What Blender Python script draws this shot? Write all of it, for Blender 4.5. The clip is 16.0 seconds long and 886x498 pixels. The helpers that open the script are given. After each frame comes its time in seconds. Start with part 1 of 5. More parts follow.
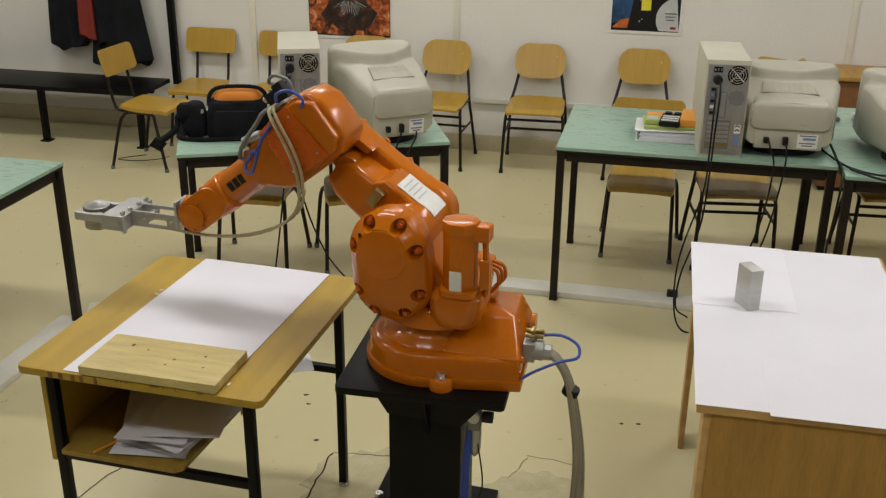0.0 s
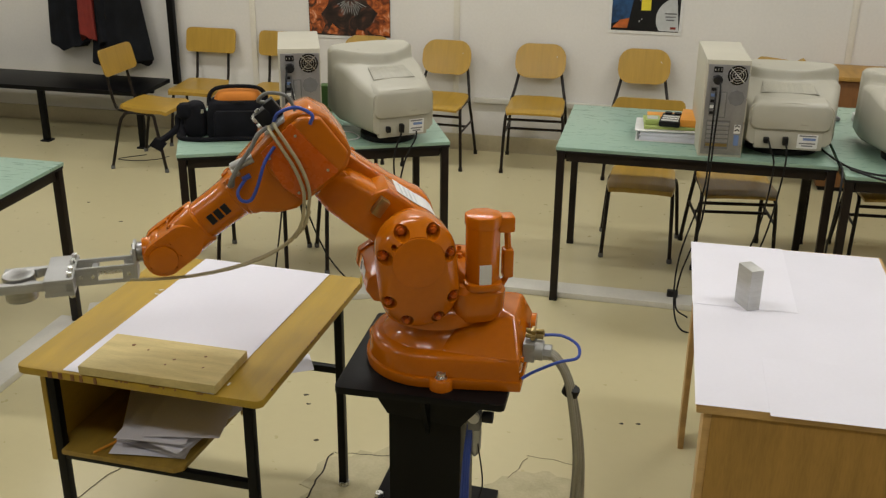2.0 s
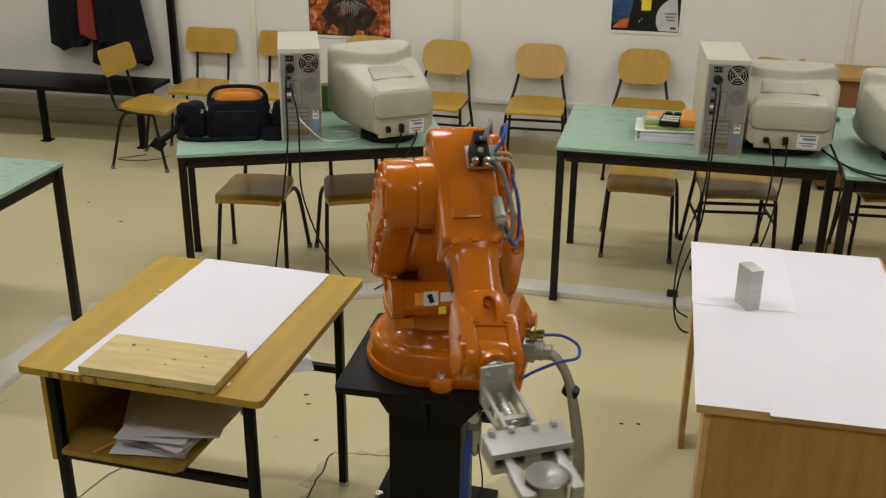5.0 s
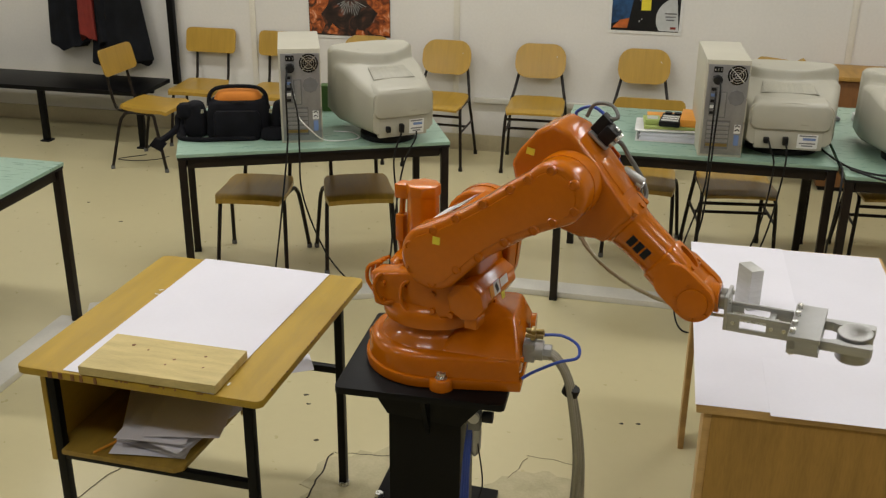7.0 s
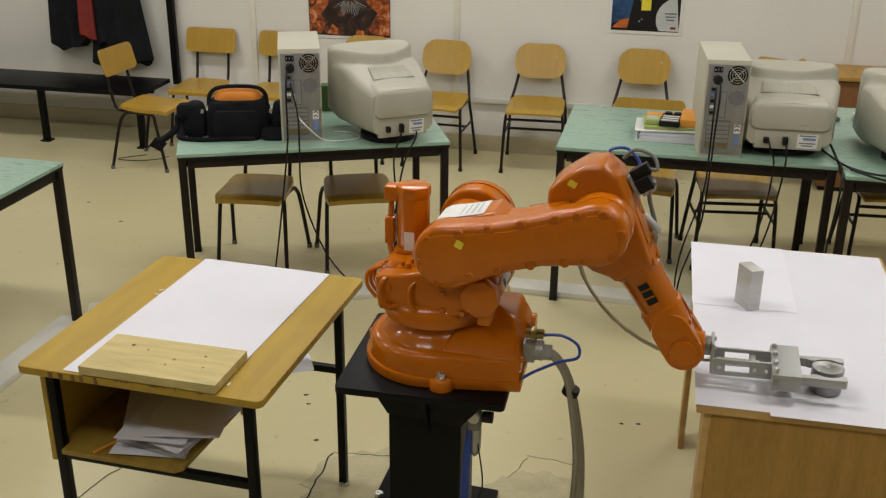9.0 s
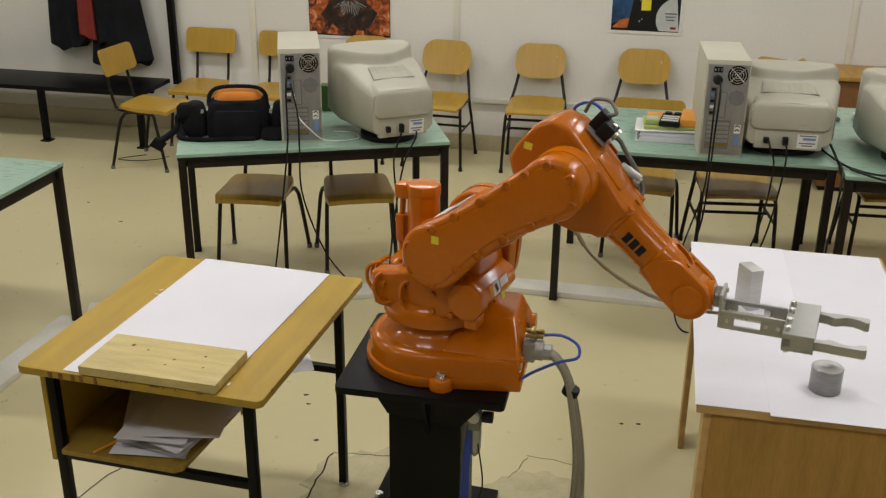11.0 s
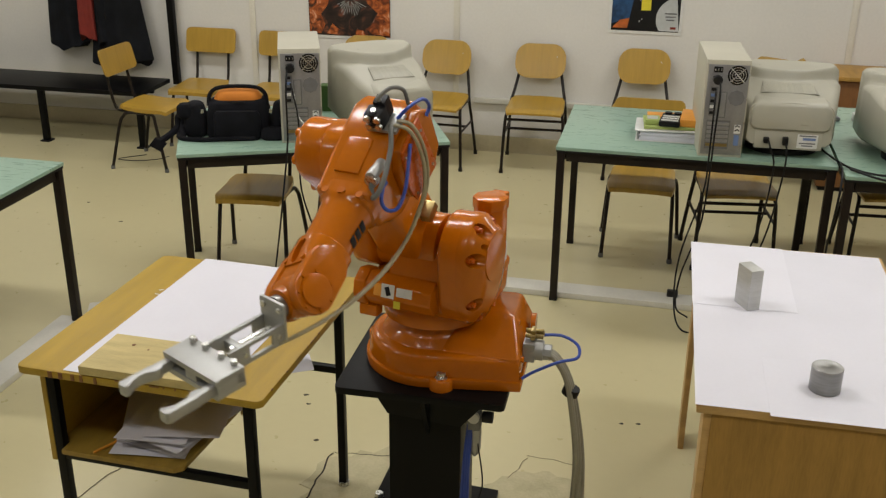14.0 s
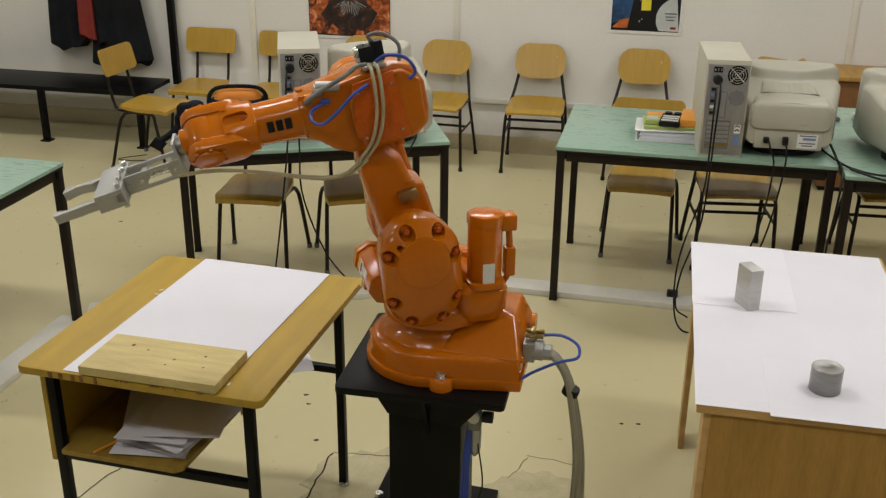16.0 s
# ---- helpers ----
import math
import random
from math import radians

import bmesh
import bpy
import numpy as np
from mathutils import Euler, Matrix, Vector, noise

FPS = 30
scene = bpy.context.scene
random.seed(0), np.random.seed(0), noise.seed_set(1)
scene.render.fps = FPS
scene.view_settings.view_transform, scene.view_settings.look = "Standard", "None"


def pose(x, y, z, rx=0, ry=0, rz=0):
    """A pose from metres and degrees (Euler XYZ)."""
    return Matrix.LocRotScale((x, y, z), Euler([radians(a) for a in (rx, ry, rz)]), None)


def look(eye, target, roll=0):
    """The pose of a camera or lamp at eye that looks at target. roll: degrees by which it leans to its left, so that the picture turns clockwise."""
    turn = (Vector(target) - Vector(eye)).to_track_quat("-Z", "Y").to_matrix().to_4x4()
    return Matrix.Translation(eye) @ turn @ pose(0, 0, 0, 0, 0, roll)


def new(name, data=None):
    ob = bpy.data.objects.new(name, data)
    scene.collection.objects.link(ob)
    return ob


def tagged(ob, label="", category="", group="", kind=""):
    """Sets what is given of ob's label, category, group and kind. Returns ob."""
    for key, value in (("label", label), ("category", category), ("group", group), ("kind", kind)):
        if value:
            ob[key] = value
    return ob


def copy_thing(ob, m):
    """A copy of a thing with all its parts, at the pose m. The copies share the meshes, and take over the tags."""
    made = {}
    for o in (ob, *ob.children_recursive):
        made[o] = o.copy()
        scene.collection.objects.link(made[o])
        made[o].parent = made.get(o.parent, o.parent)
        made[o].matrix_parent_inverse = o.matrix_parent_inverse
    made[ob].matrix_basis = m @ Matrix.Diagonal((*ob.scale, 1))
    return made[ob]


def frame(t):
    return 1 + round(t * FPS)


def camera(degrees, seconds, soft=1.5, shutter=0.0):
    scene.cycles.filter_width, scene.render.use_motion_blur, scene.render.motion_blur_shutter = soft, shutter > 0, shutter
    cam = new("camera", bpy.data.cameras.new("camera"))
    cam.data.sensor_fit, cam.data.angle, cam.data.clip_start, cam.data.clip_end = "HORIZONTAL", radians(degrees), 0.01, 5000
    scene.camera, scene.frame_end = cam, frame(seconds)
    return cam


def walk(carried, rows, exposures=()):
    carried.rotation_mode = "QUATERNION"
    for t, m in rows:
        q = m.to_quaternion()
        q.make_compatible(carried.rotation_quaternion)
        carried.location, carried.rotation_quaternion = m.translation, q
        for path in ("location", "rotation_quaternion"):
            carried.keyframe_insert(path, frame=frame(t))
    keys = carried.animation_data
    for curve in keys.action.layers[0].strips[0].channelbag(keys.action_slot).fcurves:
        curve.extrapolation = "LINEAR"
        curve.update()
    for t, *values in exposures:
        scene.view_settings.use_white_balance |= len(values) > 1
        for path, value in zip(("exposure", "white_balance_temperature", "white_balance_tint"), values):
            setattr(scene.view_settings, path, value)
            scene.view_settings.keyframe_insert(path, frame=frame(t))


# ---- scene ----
cam = camera(46.65, 16.0, soft=1.3, shutter=0.4)
EYE = Vector((0.0, 0.0, 2.049))
VIEW = look(EYE, EYE + Vector((0, math.cos(radians(22.274)), -math.sin(radians(22.274)))), 0.575)
walk(cam, [(0, VIEW), (16.0, VIEW)], exposures=[(0, 0.0), (16.0, 0.0)])

# ---- light: fluorescent ceiling lamps in a closed classroom ----
world = bpy.data.worlds.new("world")
scene.world = world
world.use_nodes = True
world.node_tree.nodes["Background"].inputs[0].default_value = (0.02, 0.02, 0.02, 1)
ROOM = -11.8          # yaw of the back wall, degrees
WALL0 = Vector((0.196, 6.83, 0))
UA = Vector((math.cos(radians(ROOM)), math.sin(radians(ROOM)), 0))   # along the wall
VA = Vector((UA.y, -UA.x, 0))                                         # from the wall into the room
CEIL = 3.05


def room(u, v, z=0.0):
    return WALL0 + UA * u + VA * v + Vector((0, 0, z))


LAMPS = [(u, v) for v in (1.45, 3.9, 6.2) for u in (-2.6, 0.0, 2.6)]
for u, v in LAMPS:
    data = bpy.data.lights.new("tube_light", "AREA")
    data.shape, data.size, data.size_y, data.energy = "RECTANGLE", 1.25, 0.24, {1.45: 22.0, 3.9: 22.3, 6.2: 11.4}[v]
    data.color = (0.966, 0.955, 0.952)
    ob = new("tube_light", data)
    ob.matrix_world = Matrix.Translation(room(u, v, CEIL - 0.09)) @ pose(0, 0, 0, 0, 0, ROOM)


# ---- materials ----
def srgb(r, g, b):
    f = lambda c: (c / 255 / 12.92) if c < 10 else ((c / 255 + 0.055) / 1.055) ** 2.4
    return (f(r), f(g), f(b), 1)


def material(name, colour, rough=0.5, metal=0.0, vary=0.12, scale=6.0, fine=60.0, bump=0.0, coat=0.0, stretch=(1, 1, 1), second=None, patch=0.0, rvary=0.1, spec=0.5):
    m = bpy.data.materials.new(name)
    m.use_nodes = True
    nt, N, L = m.node_tree, m.node_tree.nodes, m.node_tree.links
    b = N["Principled BSDF"]
    tc = N.new("ShaderNodeTexCoord")
    mp = N.new("ShaderNodeMapping")
    mp.inputs["Scale"].default_value = stretch
    L.new(tc.outputs["Object"], mp.inputs[0])
    big, small = N.new("ShaderNodeTexNoise"), N.new("ShaderNodeTexNoise")
    big.inputs["Scale"].default_value, big.inputs["Detail"].default_value = scale, 4
    small.inputs["Scale"].default_value, small.inputs["Detail"].default_value = fine, 3
    L.new(mp.outputs[0], big.inputs[0]), L.new(mp.outputs[0], small.inputs[0])
    add = N.new("ShaderNodeMath"); add.operation = "ADD"
    L.new(big.outputs["Fac"], add.inputs[0])
    half = N.new("ShaderNodeMath"); half.operation = "MULTIPLY"; half.inputs[1].default_value = 0.5
    L.new(small.outputs["Fac"], half.inputs[0]), L.new(half.outputs[0], add.inputs[1])
    ramp = N.new("ShaderNodeMapRange")
    ramp.inputs["From Min"].default_value, ramp.inputs["From Max"].default_value = 0.45, 1.05
    L.new(add.outputs[0], ramp.inputs["Value"])
    mix = N.new("ShaderNodeMix"); mix.data_type = "RGBA"
    c = colour
    dark = second or (c[0] * (1 - vary * 2), c[1] * (1 - vary * 2), c[2] * (1 - vary * 2.2), 1)
    lite = (min(1, c[0] * (1 + vary)), min(1, c[1] * (1 + vary)), min(1, c[2] * (1 + vary)), 1)
    mix.inputs["A"].default_value, mix.inputs["B"].default_value = dark, lite
    L.new(ramp.outputs[0], mix.inputs["Factor"])
    info = N.new("ShaderNodeObjectInfo")
    hsv = N.new("ShaderNodeHueSaturation")
    rv = N.new("ShaderNodeMapRange")
    rv.inputs["To Min"].default_value, rv.inputs["To Max"].default_value = 0.94, 1.05
    L.new(info.outputs["Random"], rv.inputs["Value"]), L.new(rv.outputs[0], hsv.inputs["Value"])
    L.new(mix.outputs["Result"], hsv.inputs["Color"])
    L.new(hsv.outputs[0], b.inputs["Base Color"])
    rr = N.new("ShaderNodeMapRange")
    rr.inputs["To Min"].default_value, rr.inputs["To Max"].default_value = max(0.02, rough - rvary), min(1, rough + rvary)
    L.new(small.outputs["Fac"], rr.inputs["Value"]), L.new(rr.outputs[0], b.inputs["Roughness"])
    b.inputs["Metallic"].default_value, b.inputs["Coat Weight"].default_value = metal, coat
    b.inputs["Coat Roughness"].default_value = 0.12
    b.inputs["Specular IOR Level"].default_value = spec
    if bump:
        bp = N.new("ShaderNodeBump")
        bp.inputs["Strength"].default_value, bp.inputs["Distance"].default_value = bump, 0.004
        L.new(add.outputs[0], bp.inputs["Height"]), L.new(bp.outputs[0], b.inputs["Normal"])
    return m


ORANGE = material("orange_enamel", (0.50, 0.130, 0.002, 1), 0.17, vary=0.06, scale=5, fine=60, coat=0.0, spec=0.42, rvary=0.05)
ORANGE_COVER = material("orange_cover", (0.47, 0.085, 0.002, 1), 0.28, vary=0.05, scale=6, fine=60, spec=0.4)
BLACKSTEEL = material("black_painted_steel", (0.0035, 0.0035, 0.004, 1), 0.42, vary=0.2, scale=8, fine=140, bump=0.08, spec=0.16)
FRAME = material("dark_brown_tube", (0.012, 0.007, 0.005, 1), 0.42, vary=0.25, scale=9, fine=120, bump=0.05, spec=0.3)
GREENTOP = material("green_laminate", (0.27, 0.40, 0.315, 1), 0.30, vary=0.05, scale=2.2, fine=14, stretch=(1, 7, 1), bump=0.02)
PLY = material("varnished_plywood", (0.43, 0.258, 0.032, 1), 0.34, vary=0.085, scale=2.4, fine=10, stretch=(11, 1.0, 1.0), bump=0.02, coat=0.2)
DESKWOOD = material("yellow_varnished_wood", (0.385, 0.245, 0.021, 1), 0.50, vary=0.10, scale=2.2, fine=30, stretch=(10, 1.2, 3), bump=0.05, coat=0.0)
PALEWOOD = material("pale_beech", (0.56, 0.35, 0.13, 1), 0.45, vary=0.10, scale=2.5, fine=30, stretch=(2, 2, 12), bump=0.03)
BROWNPANEL = material("brown_veneer", (0.42, 0.235, 0.052, 1), 0.5, vary=0.12, scale=3, fine=24, stretch=(10, 2, 1.2), bump=0.03)
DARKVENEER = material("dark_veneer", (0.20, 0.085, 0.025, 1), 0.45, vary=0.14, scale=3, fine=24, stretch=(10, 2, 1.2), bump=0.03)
# desk wood darkened: the shade under the desktop is in this colour
SHADEDWOOD = material("shaded_plywood", (0.31, 0.195, 0.030, 1), 0.5, vary=0.12, scale=3, fine=26, stretch=(10, 2, 1.2), bump=0.03)
MILLED = material("milled_aluminium", (0.60, 0.60, 0.58, 1), 0.40, metal=0.5, vary=0.07, scale=12, fine=120, stretch=(1, 1, 6), bump=0.04)
PINE = material("raw_pine", (0.57, 0.455, 0.195, 1), 0.6, vary=0.13, scale=3, fine=34, stretch=(2.0, 14, 4), bump=0.08)
PAPER = material("white_paper", (0.69, 0.68, 0.74, 1), 0.75, vary=0.02, scale=4, fine=90, bump=0.03)
WALLPAINT = material("wall_paint", (0.74, 0.72, 0.68, 1), 0.75, vary=0.04, scale=1.2, fine=60, bump=0.10)
STRIP = material("cream_strip", (0.73, 0.70, 0.62, 1), 0.6, vary=0.05, scale=3, fine=80)
SKIRT = material("beige_skirting", (0.50, 0.44, 0.29, 1), 0.5, vary=0.08, scale=3, fine=50, bump=0.03)
CEILPAINT = material("ceiling_paint", (0.80, 0.79, 0.76, 1), 0.9, vary=0.03, scale=1, fine=70, bump=0.1)
DUCT = material("grey_white_plastic", (0.62, 0.60, 0.53, 1), 0.45, vary=0.06, scale=4, fine=70)
BEIGE = material("aged_beige_plastic", (0.52, 0.495, 0.405, 1), 0.42, vary=0.05, scale=5, fine=240, bump=0.05)
MONITOR = material("grey_beige_plastic", (0.415, 0.398, 0.325, 1), 0.42, vary=0.05, scale=5, fine=260, bump=0.06)
BEIGE_DARK = material("vent_plastic", (0.35, 0.335, 0.27, 1), 0.6, vary=0.08, scale=20, fine=300, bump=0.1)
GALV = material("galvanised_sheet", (0.36, 0.36, 0.37, 1), 0.42, metal=0.7, vary=0.1, scale=12, fine=90)
GREYPLATE = material("grey_sheet", (0.20, 0.20, 0.21, 1), 0.5, metal=0.4, vary=0.1, scale=12, fine=90)
ALU = material("machined_aluminium", (0.42, 0.42, 0.41, 1), 0.48, metal=0.6, vary=0.06, scale=10, fine=140, stretch=(1, 1, 8), bump=0.04)
STEEL = material("turned_steel", (0.31, 0.305, 0.295, 1), 0.34, metal=0.85, vary=0.10, scale=14, fine=160, stretch=(1, 1, 10), bump=0.03)
BOLT = material("zinc_bolt", (0.62, 0.62, 0.60, 1), 0.28, metal=0.95, vary=0.1, scale=40, fine=200)
BLACK = material("black_plastic", (0.007, 0.007, 0.008, 1), 0.5, spec=0.3, vary=0.2, scale=20, fine=160)
FABRIC = material("black_nylon_fabric", (0.007, 0.007, 0.010, 1), 0.9, spec=0.2, vary=0.3, scale=14, fine=420, bump=0.35)
ORANGEFABRIC = material("orange_nylon_fabric", (0.60, 0.19, 0.010, 1), 0.75, vary=0.1, scale=14, fine=420, bump=0.3)
COAT = material("dark_jacket_cloth", (0.009, 0.010, 0.013, 1), 0.9, spec=0.2, vary=0.3, scale=9, fine=200, bump=0.3)
REDCLOTH = material("red_cloth", (0.20, 0.018, 0.010, 1), 0.8, vary=0.15, scale=9, fine=200, bump=0.3)
HOSE = material("beige_hose", (0.40, 0.35, 0.22, 1), 0.4, vary=0.06, scale=20, fine=120)
CONDUIT = material("grey_cable_sheath", (0.27, 0.25, 0.19, 1), 0.5, vary=0.1, scale=14, fine=160, bump=0.1)
BLUEHOSE = material("blue_air_hose", (0.03, 0.07, 0.36, 1), 0.35, vary=0.08, scale=20, fine=120)
GREYHOSE = material("grey_hose", (0.16, 0.16, 0.15, 1), 0.5, vary=0.08, scale=20, fine=120)
BRASS = material("brass_fitting", (0.40, 0.30, 0.13, 1), 0.35, metal=0.9, vary=0.1, scale=30, fine=160)
YELLOW = material("yellow_label", (0.74, 0.62, 0.04, 1), 0.5, vary=0.05, scale=30, fine=160)
WHITELABEL = material("white_label", (0.72, 0.72, 0.70, 1), 0.4, vary=0.06, scale=30, fine=160)
BLUELABEL = material("blue_label", (0.16, 0.24, 0.46, 1), 0.5, vary=0.06, scale=30, fine=160)
ORANGELABEL = material("orange_label", (0.75, 0.32, 0.04, 1), 0.5, vary=0.06, scale=30, fine=160)
GREENBOOK = material("green_cover", (0.38, 0.46, 0.14, 1), 0.5, vary=0.1, scale=10, fine=100)
GREENDARK = material("dark_green_panel", (0.045, 0.105, 0.015, 1), 0.5, vary=0.1, scale=10, fine=100)
NAVY = material("navy_print", (0.03, 0.10, 0.24, 1), 0.35, vary=0.35, scale=5, fine=30, second=(0.005, 0.012, 0.03, 1))
DARKPRINT = material("dark_print", (0.030, 0.018, 0.015, 1), 0.35, vary=0.4, scale=8, fine=40)
PALEPRINT = material("pale_print", (0.50, 0.52, 0.52, 1), 0.35, vary=0.08, scale=8, fine=40)
ORANGEPRINT = material("orange_print", (0.50, 0.13, 0.03, 1), 0.35, vary=0.3, scale=14, fine=60)
RUBBER = material("grey_rubber", (0.14, 0.14, 0.14, 1), 0.7, vary=0.1, scale=20, fine=160)
CONCRETE = material("bare_concrete", (0.49, 0.435, 0.265, 1), 0.8, vary=0.10, scale=14, fine=110, bump=0.5)
CRACK = material("crack_filler", (0.03, 0.025, 0.018, 1), 0.9, vary=0.2, scale=30, fine=160)


def photo_material(name, stops, scale, distort):
    """A blotchy colour print: noise through a colour ramp."""
    m = bpy.data.materials.new(name)
    m.use_nodes = True
    N, L = m.node_tree.nodes, m.node_tree.links
    tc, nz, ramp = N.new("ShaderNodeTexCoord"), N.new("ShaderNodeTexNoise"), N.new("ShaderNodeValToRGB")
    nz.inputs["Scale"].default_value, nz.inputs["Detail"].default_value, nz.inputs["Distortion"].default_value = scale, 6, distort
    L.new(tc.outputs["Object"], nz.inputs[0]), L.new(nz.outputs["Fac"], ramp.inputs[0])
    for k, (p, c) in enumerate(stops):
        e = ramp.color_ramp.elements[k] if k < 2 else ramp.color_ramp.elements.new(p)
        e.position, e.color = p, (*c, 1)
    L.new(ramp.outputs[0], N["Principled BSDF"].inputs["Base Color"])
    N["Principled BSDF"].inputs["Roughness"].default_value = 0.35
    return m


PHOTO_ORANGE = photo_material("orange_machine_print", [(0.30, (0.02, 0.008, 0.006)), (0.75, (0.75, 0.45, 0.30)), (0.45, (0.22, 0.05, 0.015)), (0.58, (0.50, 0.13, 0.03))], 16, 1.5)
PHOTO_DARK = photo_material("dark_workshop_print", [(0.35, (0.006, 0.005, 0.006)), (0.80, (0.55, 0.42, 0.38)), (0.52, (0.035, 0.018, 0.016)), (0.62, (0.16, 0.05, 0.025))], 9, 2.0)


def floor_material():
    m = material("cream_vinyl_floor", (0.532, 0.474, 0.276, 1), 0.28, vary=0.022, scale=1.1, fine=20.0, bump=0.0, rvary=0.015)
    return m


FLOOR = floor_material()
GLOW = bpy.data.materials.new("lamp_diffuser")
GLOW.use_nodes = True
GLOW.node_tree.nodes["Principled BSDF"].inputs["Emission Color"].default_value = (1, 0.95, 0.86, 1)
GLOW.node_tree.nodes["Principled BSDF"].inputs["Emission Strength"].default_value = 3.0


# ---- mesh tools ----
def bevel(bm, width, segments=2, angle=30):
    if width <= 0:
        return
    edges = [e for e in bm.edges if len(e.link_faces) == 2 and e.calc_face_angle(0) > radians(angle)]
    bmesh.ops.bevel(bm, geom=edges, offset=width, segments=segments, affect="EDGES", profile=0.6, clamp_overlap=True)


def merge(bm, other, m=None):
    if m is not None:
        bmesh.ops.transform(other, matrix=m, verts=other.verts)
    me = bpy.data.meshes.new("tmp")
    other.to_mesh(me)
    other.free()
    bm.from_mesh(me)
    bpy.data.meshes.remove(me)


def box(bm, sx, sy, sz, m=None, bev=0.003, seg=2):
    b = bmesh.new()
    bmesh.ops.create_cube(b, size=1)
    bmesh.ops.scale(b, vec=(sx, sy, sz), verts=b.verts)
    bevel(b, min(bev, 0.45 * min(sx, sy, sz)), seg)
    merge(bm, b, m)
    return bm


def cyl(bm, r, h, m=None, r2=None, seg=24, bev=0.0):
    b = bmesh.new()
    bmesh.ops.create_cone(b, cap_ends=True, segments=seg, radius1=r, radius2=r if r2 is None else r2, depth=h)
    bevel(b, bev, 2, 40)
    merge(bm, b, m)
    return bm


def lathe(bm, profile, m=None, seg=32):
    """Turns (radius, height) pairs round z."""
    b = bmesh.new()
    rings = []
    for r, z in profile:
        rings.append([b.verts.new((r * math.cos(2 * math.pi * i / seg), r * math.sin(2 * math.pi * i / seg), z)) for i in range(seg)])
    for a, c in zip(rings, rings[1:]):
        for i in range(seg):
            b.faces.new((a[i], a[(i + 1) % seg], c[(i + 1) % seg], c[i]))
    b.faces.new(rings[0][::-1]), b.faces.new(rings[-1])
    merge(bm, b, m)
    return bm


def prism(bm, outline, depth, m=None, bev=0.004, seg=2):
    """Extrudes an outline in xy along z, centred."""
    b = bmesh.new()
    f = b.faces.new([b.verts.new((x, y, -depth / 2)) for x, y in outline])
    g = bmesh.ops.extrude_face_region(b, geom=[f])
    bmesh.ops.translate(b, vec=(0, 0, depth), verts=[v for v in g["geom"] if isinstance(v, bmesh.types.BMVert)])
    bmesh.ops.recalc_face_normals(b, faces=b.faces)
    bevel(b, bev, seg)
    merge(bm, b, m)
    return bm


def loft(bm, rings, m=None, close=True):
    """Skins rings of equal count, given as lists of points."""
    b = bmesh.new()
    vs = [[b.verts.new(p) for p in ring] for ring in rings]
    n = len(vs[0])
    for a, c in zip(vs, vs[1:]):
        for i in range(n):
            b.faces.new((a[i], a[(i + 1) % n], c[(i + 1) % n], c[i]))
    if close:
        b.faces.new(vs[0][::-1]), b.faces.new(vs[-1])
    bmesh.ops.recalc_face_normals(b, faces=b.faces)
    merge(bm, b, m)
    return bm


def rrect(w, h, r, seg=4, cx=0.0, cy=0.0):
    """Points of a rounded rectangle."""
    r = min(r, w / 2 - 1e-4, h / 2 - 1e-4)
    pts = []
    for k, (sx, sy) in enumerate(((1, 1), (-1, 1), (-1, -1), (1, -1))):
        for i in range(seg + 1):
            a = radians(90 * k + 90 * i / seg)
            pts.append((cx + sx * (w / 2 - r) + r * math.cos(a), cy + sy * (h / 2 - r) + r * math.sin(a)))
    return pts


def smooth_path(points, steps=8):
    pts = [Vector(p) for p in points]
    ext = [2 * pts[0] - pts[1]] + pts + [2 * pts[-1] - pts[-2]]
    out = []
    for i in range(1, len(ext) - 2):
        a, b, c, d = ext[i - 1:i + 3]
        for k in range(steps):
            s = k / steps
            out.append(0.5 * ((2 * b) + (c - a) * s + (2 * a - 5 * b + 4 * c - d) * s * s + (3 * b - a - 3 * c + d) * s ** 3))
    return out + [pts[-1]]


def tube(bm, points, r, seg=8, steps=8, smooth=True):
    path = smooth_path(points, steps) if smooth else [Vector(p) for p in points]
    rings, up = [], Vector((0.123, 0.31, 0.94)).normalized()
    for i, p in enumerate(path):
        d = (path[min(i + 1, len(path) - 1)] - path[max(i - 1, 0)]).normalized()
        x = (up - d * up.dot(d))
        x = x.normalized() if x.length > 1e-4 else d.orthogonal().normalized()
        up = x
        y = d.cross(x)
        rings.append([p + (x * math.cos(2 * math.pi * k / seg) + y * math.sin(2 * math.pi * k / seg)) * r for k in range(seg)])
    return loft(bm, rings)


def obround(ax, ay, ra, bx, by, rb, seg=14):
    """Outline round two circles, one at each end."""
    d = math.atan2(by - ay, bx - ax)
    L = math.hypot(bx - ax, by - ay)
    k = math.acos(max(-1, min(1, (ra - rb) / L)))
    pts = []
    for i in range(seg + 1):
        a = d + k + (2 * math.pi - 2 * k) * i / seg
        pts.append((ax + ra * math.cos(a), ay + ra * math.sin(a)))
    for i in range(seg + 1):
        a = d - k + 2 * k * i / seg
        pts.append((bx + rb * math.cos(a), by + rb * math.sin(a)))
    return pts


def part(name, bm, mat, parent=None, label="", m=None, sharp=38):
    me = bpy.data.meshes.new(name)
    bmesh.ops.remove_doubles(bm, verts=bm.verts, dist=1e-5)
    bm.to_mesh(me)
    bm.free()
    for p in me.polygons:
        p.use_smooth = True
    me.set_sharp_from_angle(angle=radians(sharp))
    me.materials.append(mat)
    ob = new(name, me)
    if parent is not None:
        ob.parent = parent
    if m is not None:
        ob.matrix_basis = m
    if label:
        ob["label"] = label
    return ob


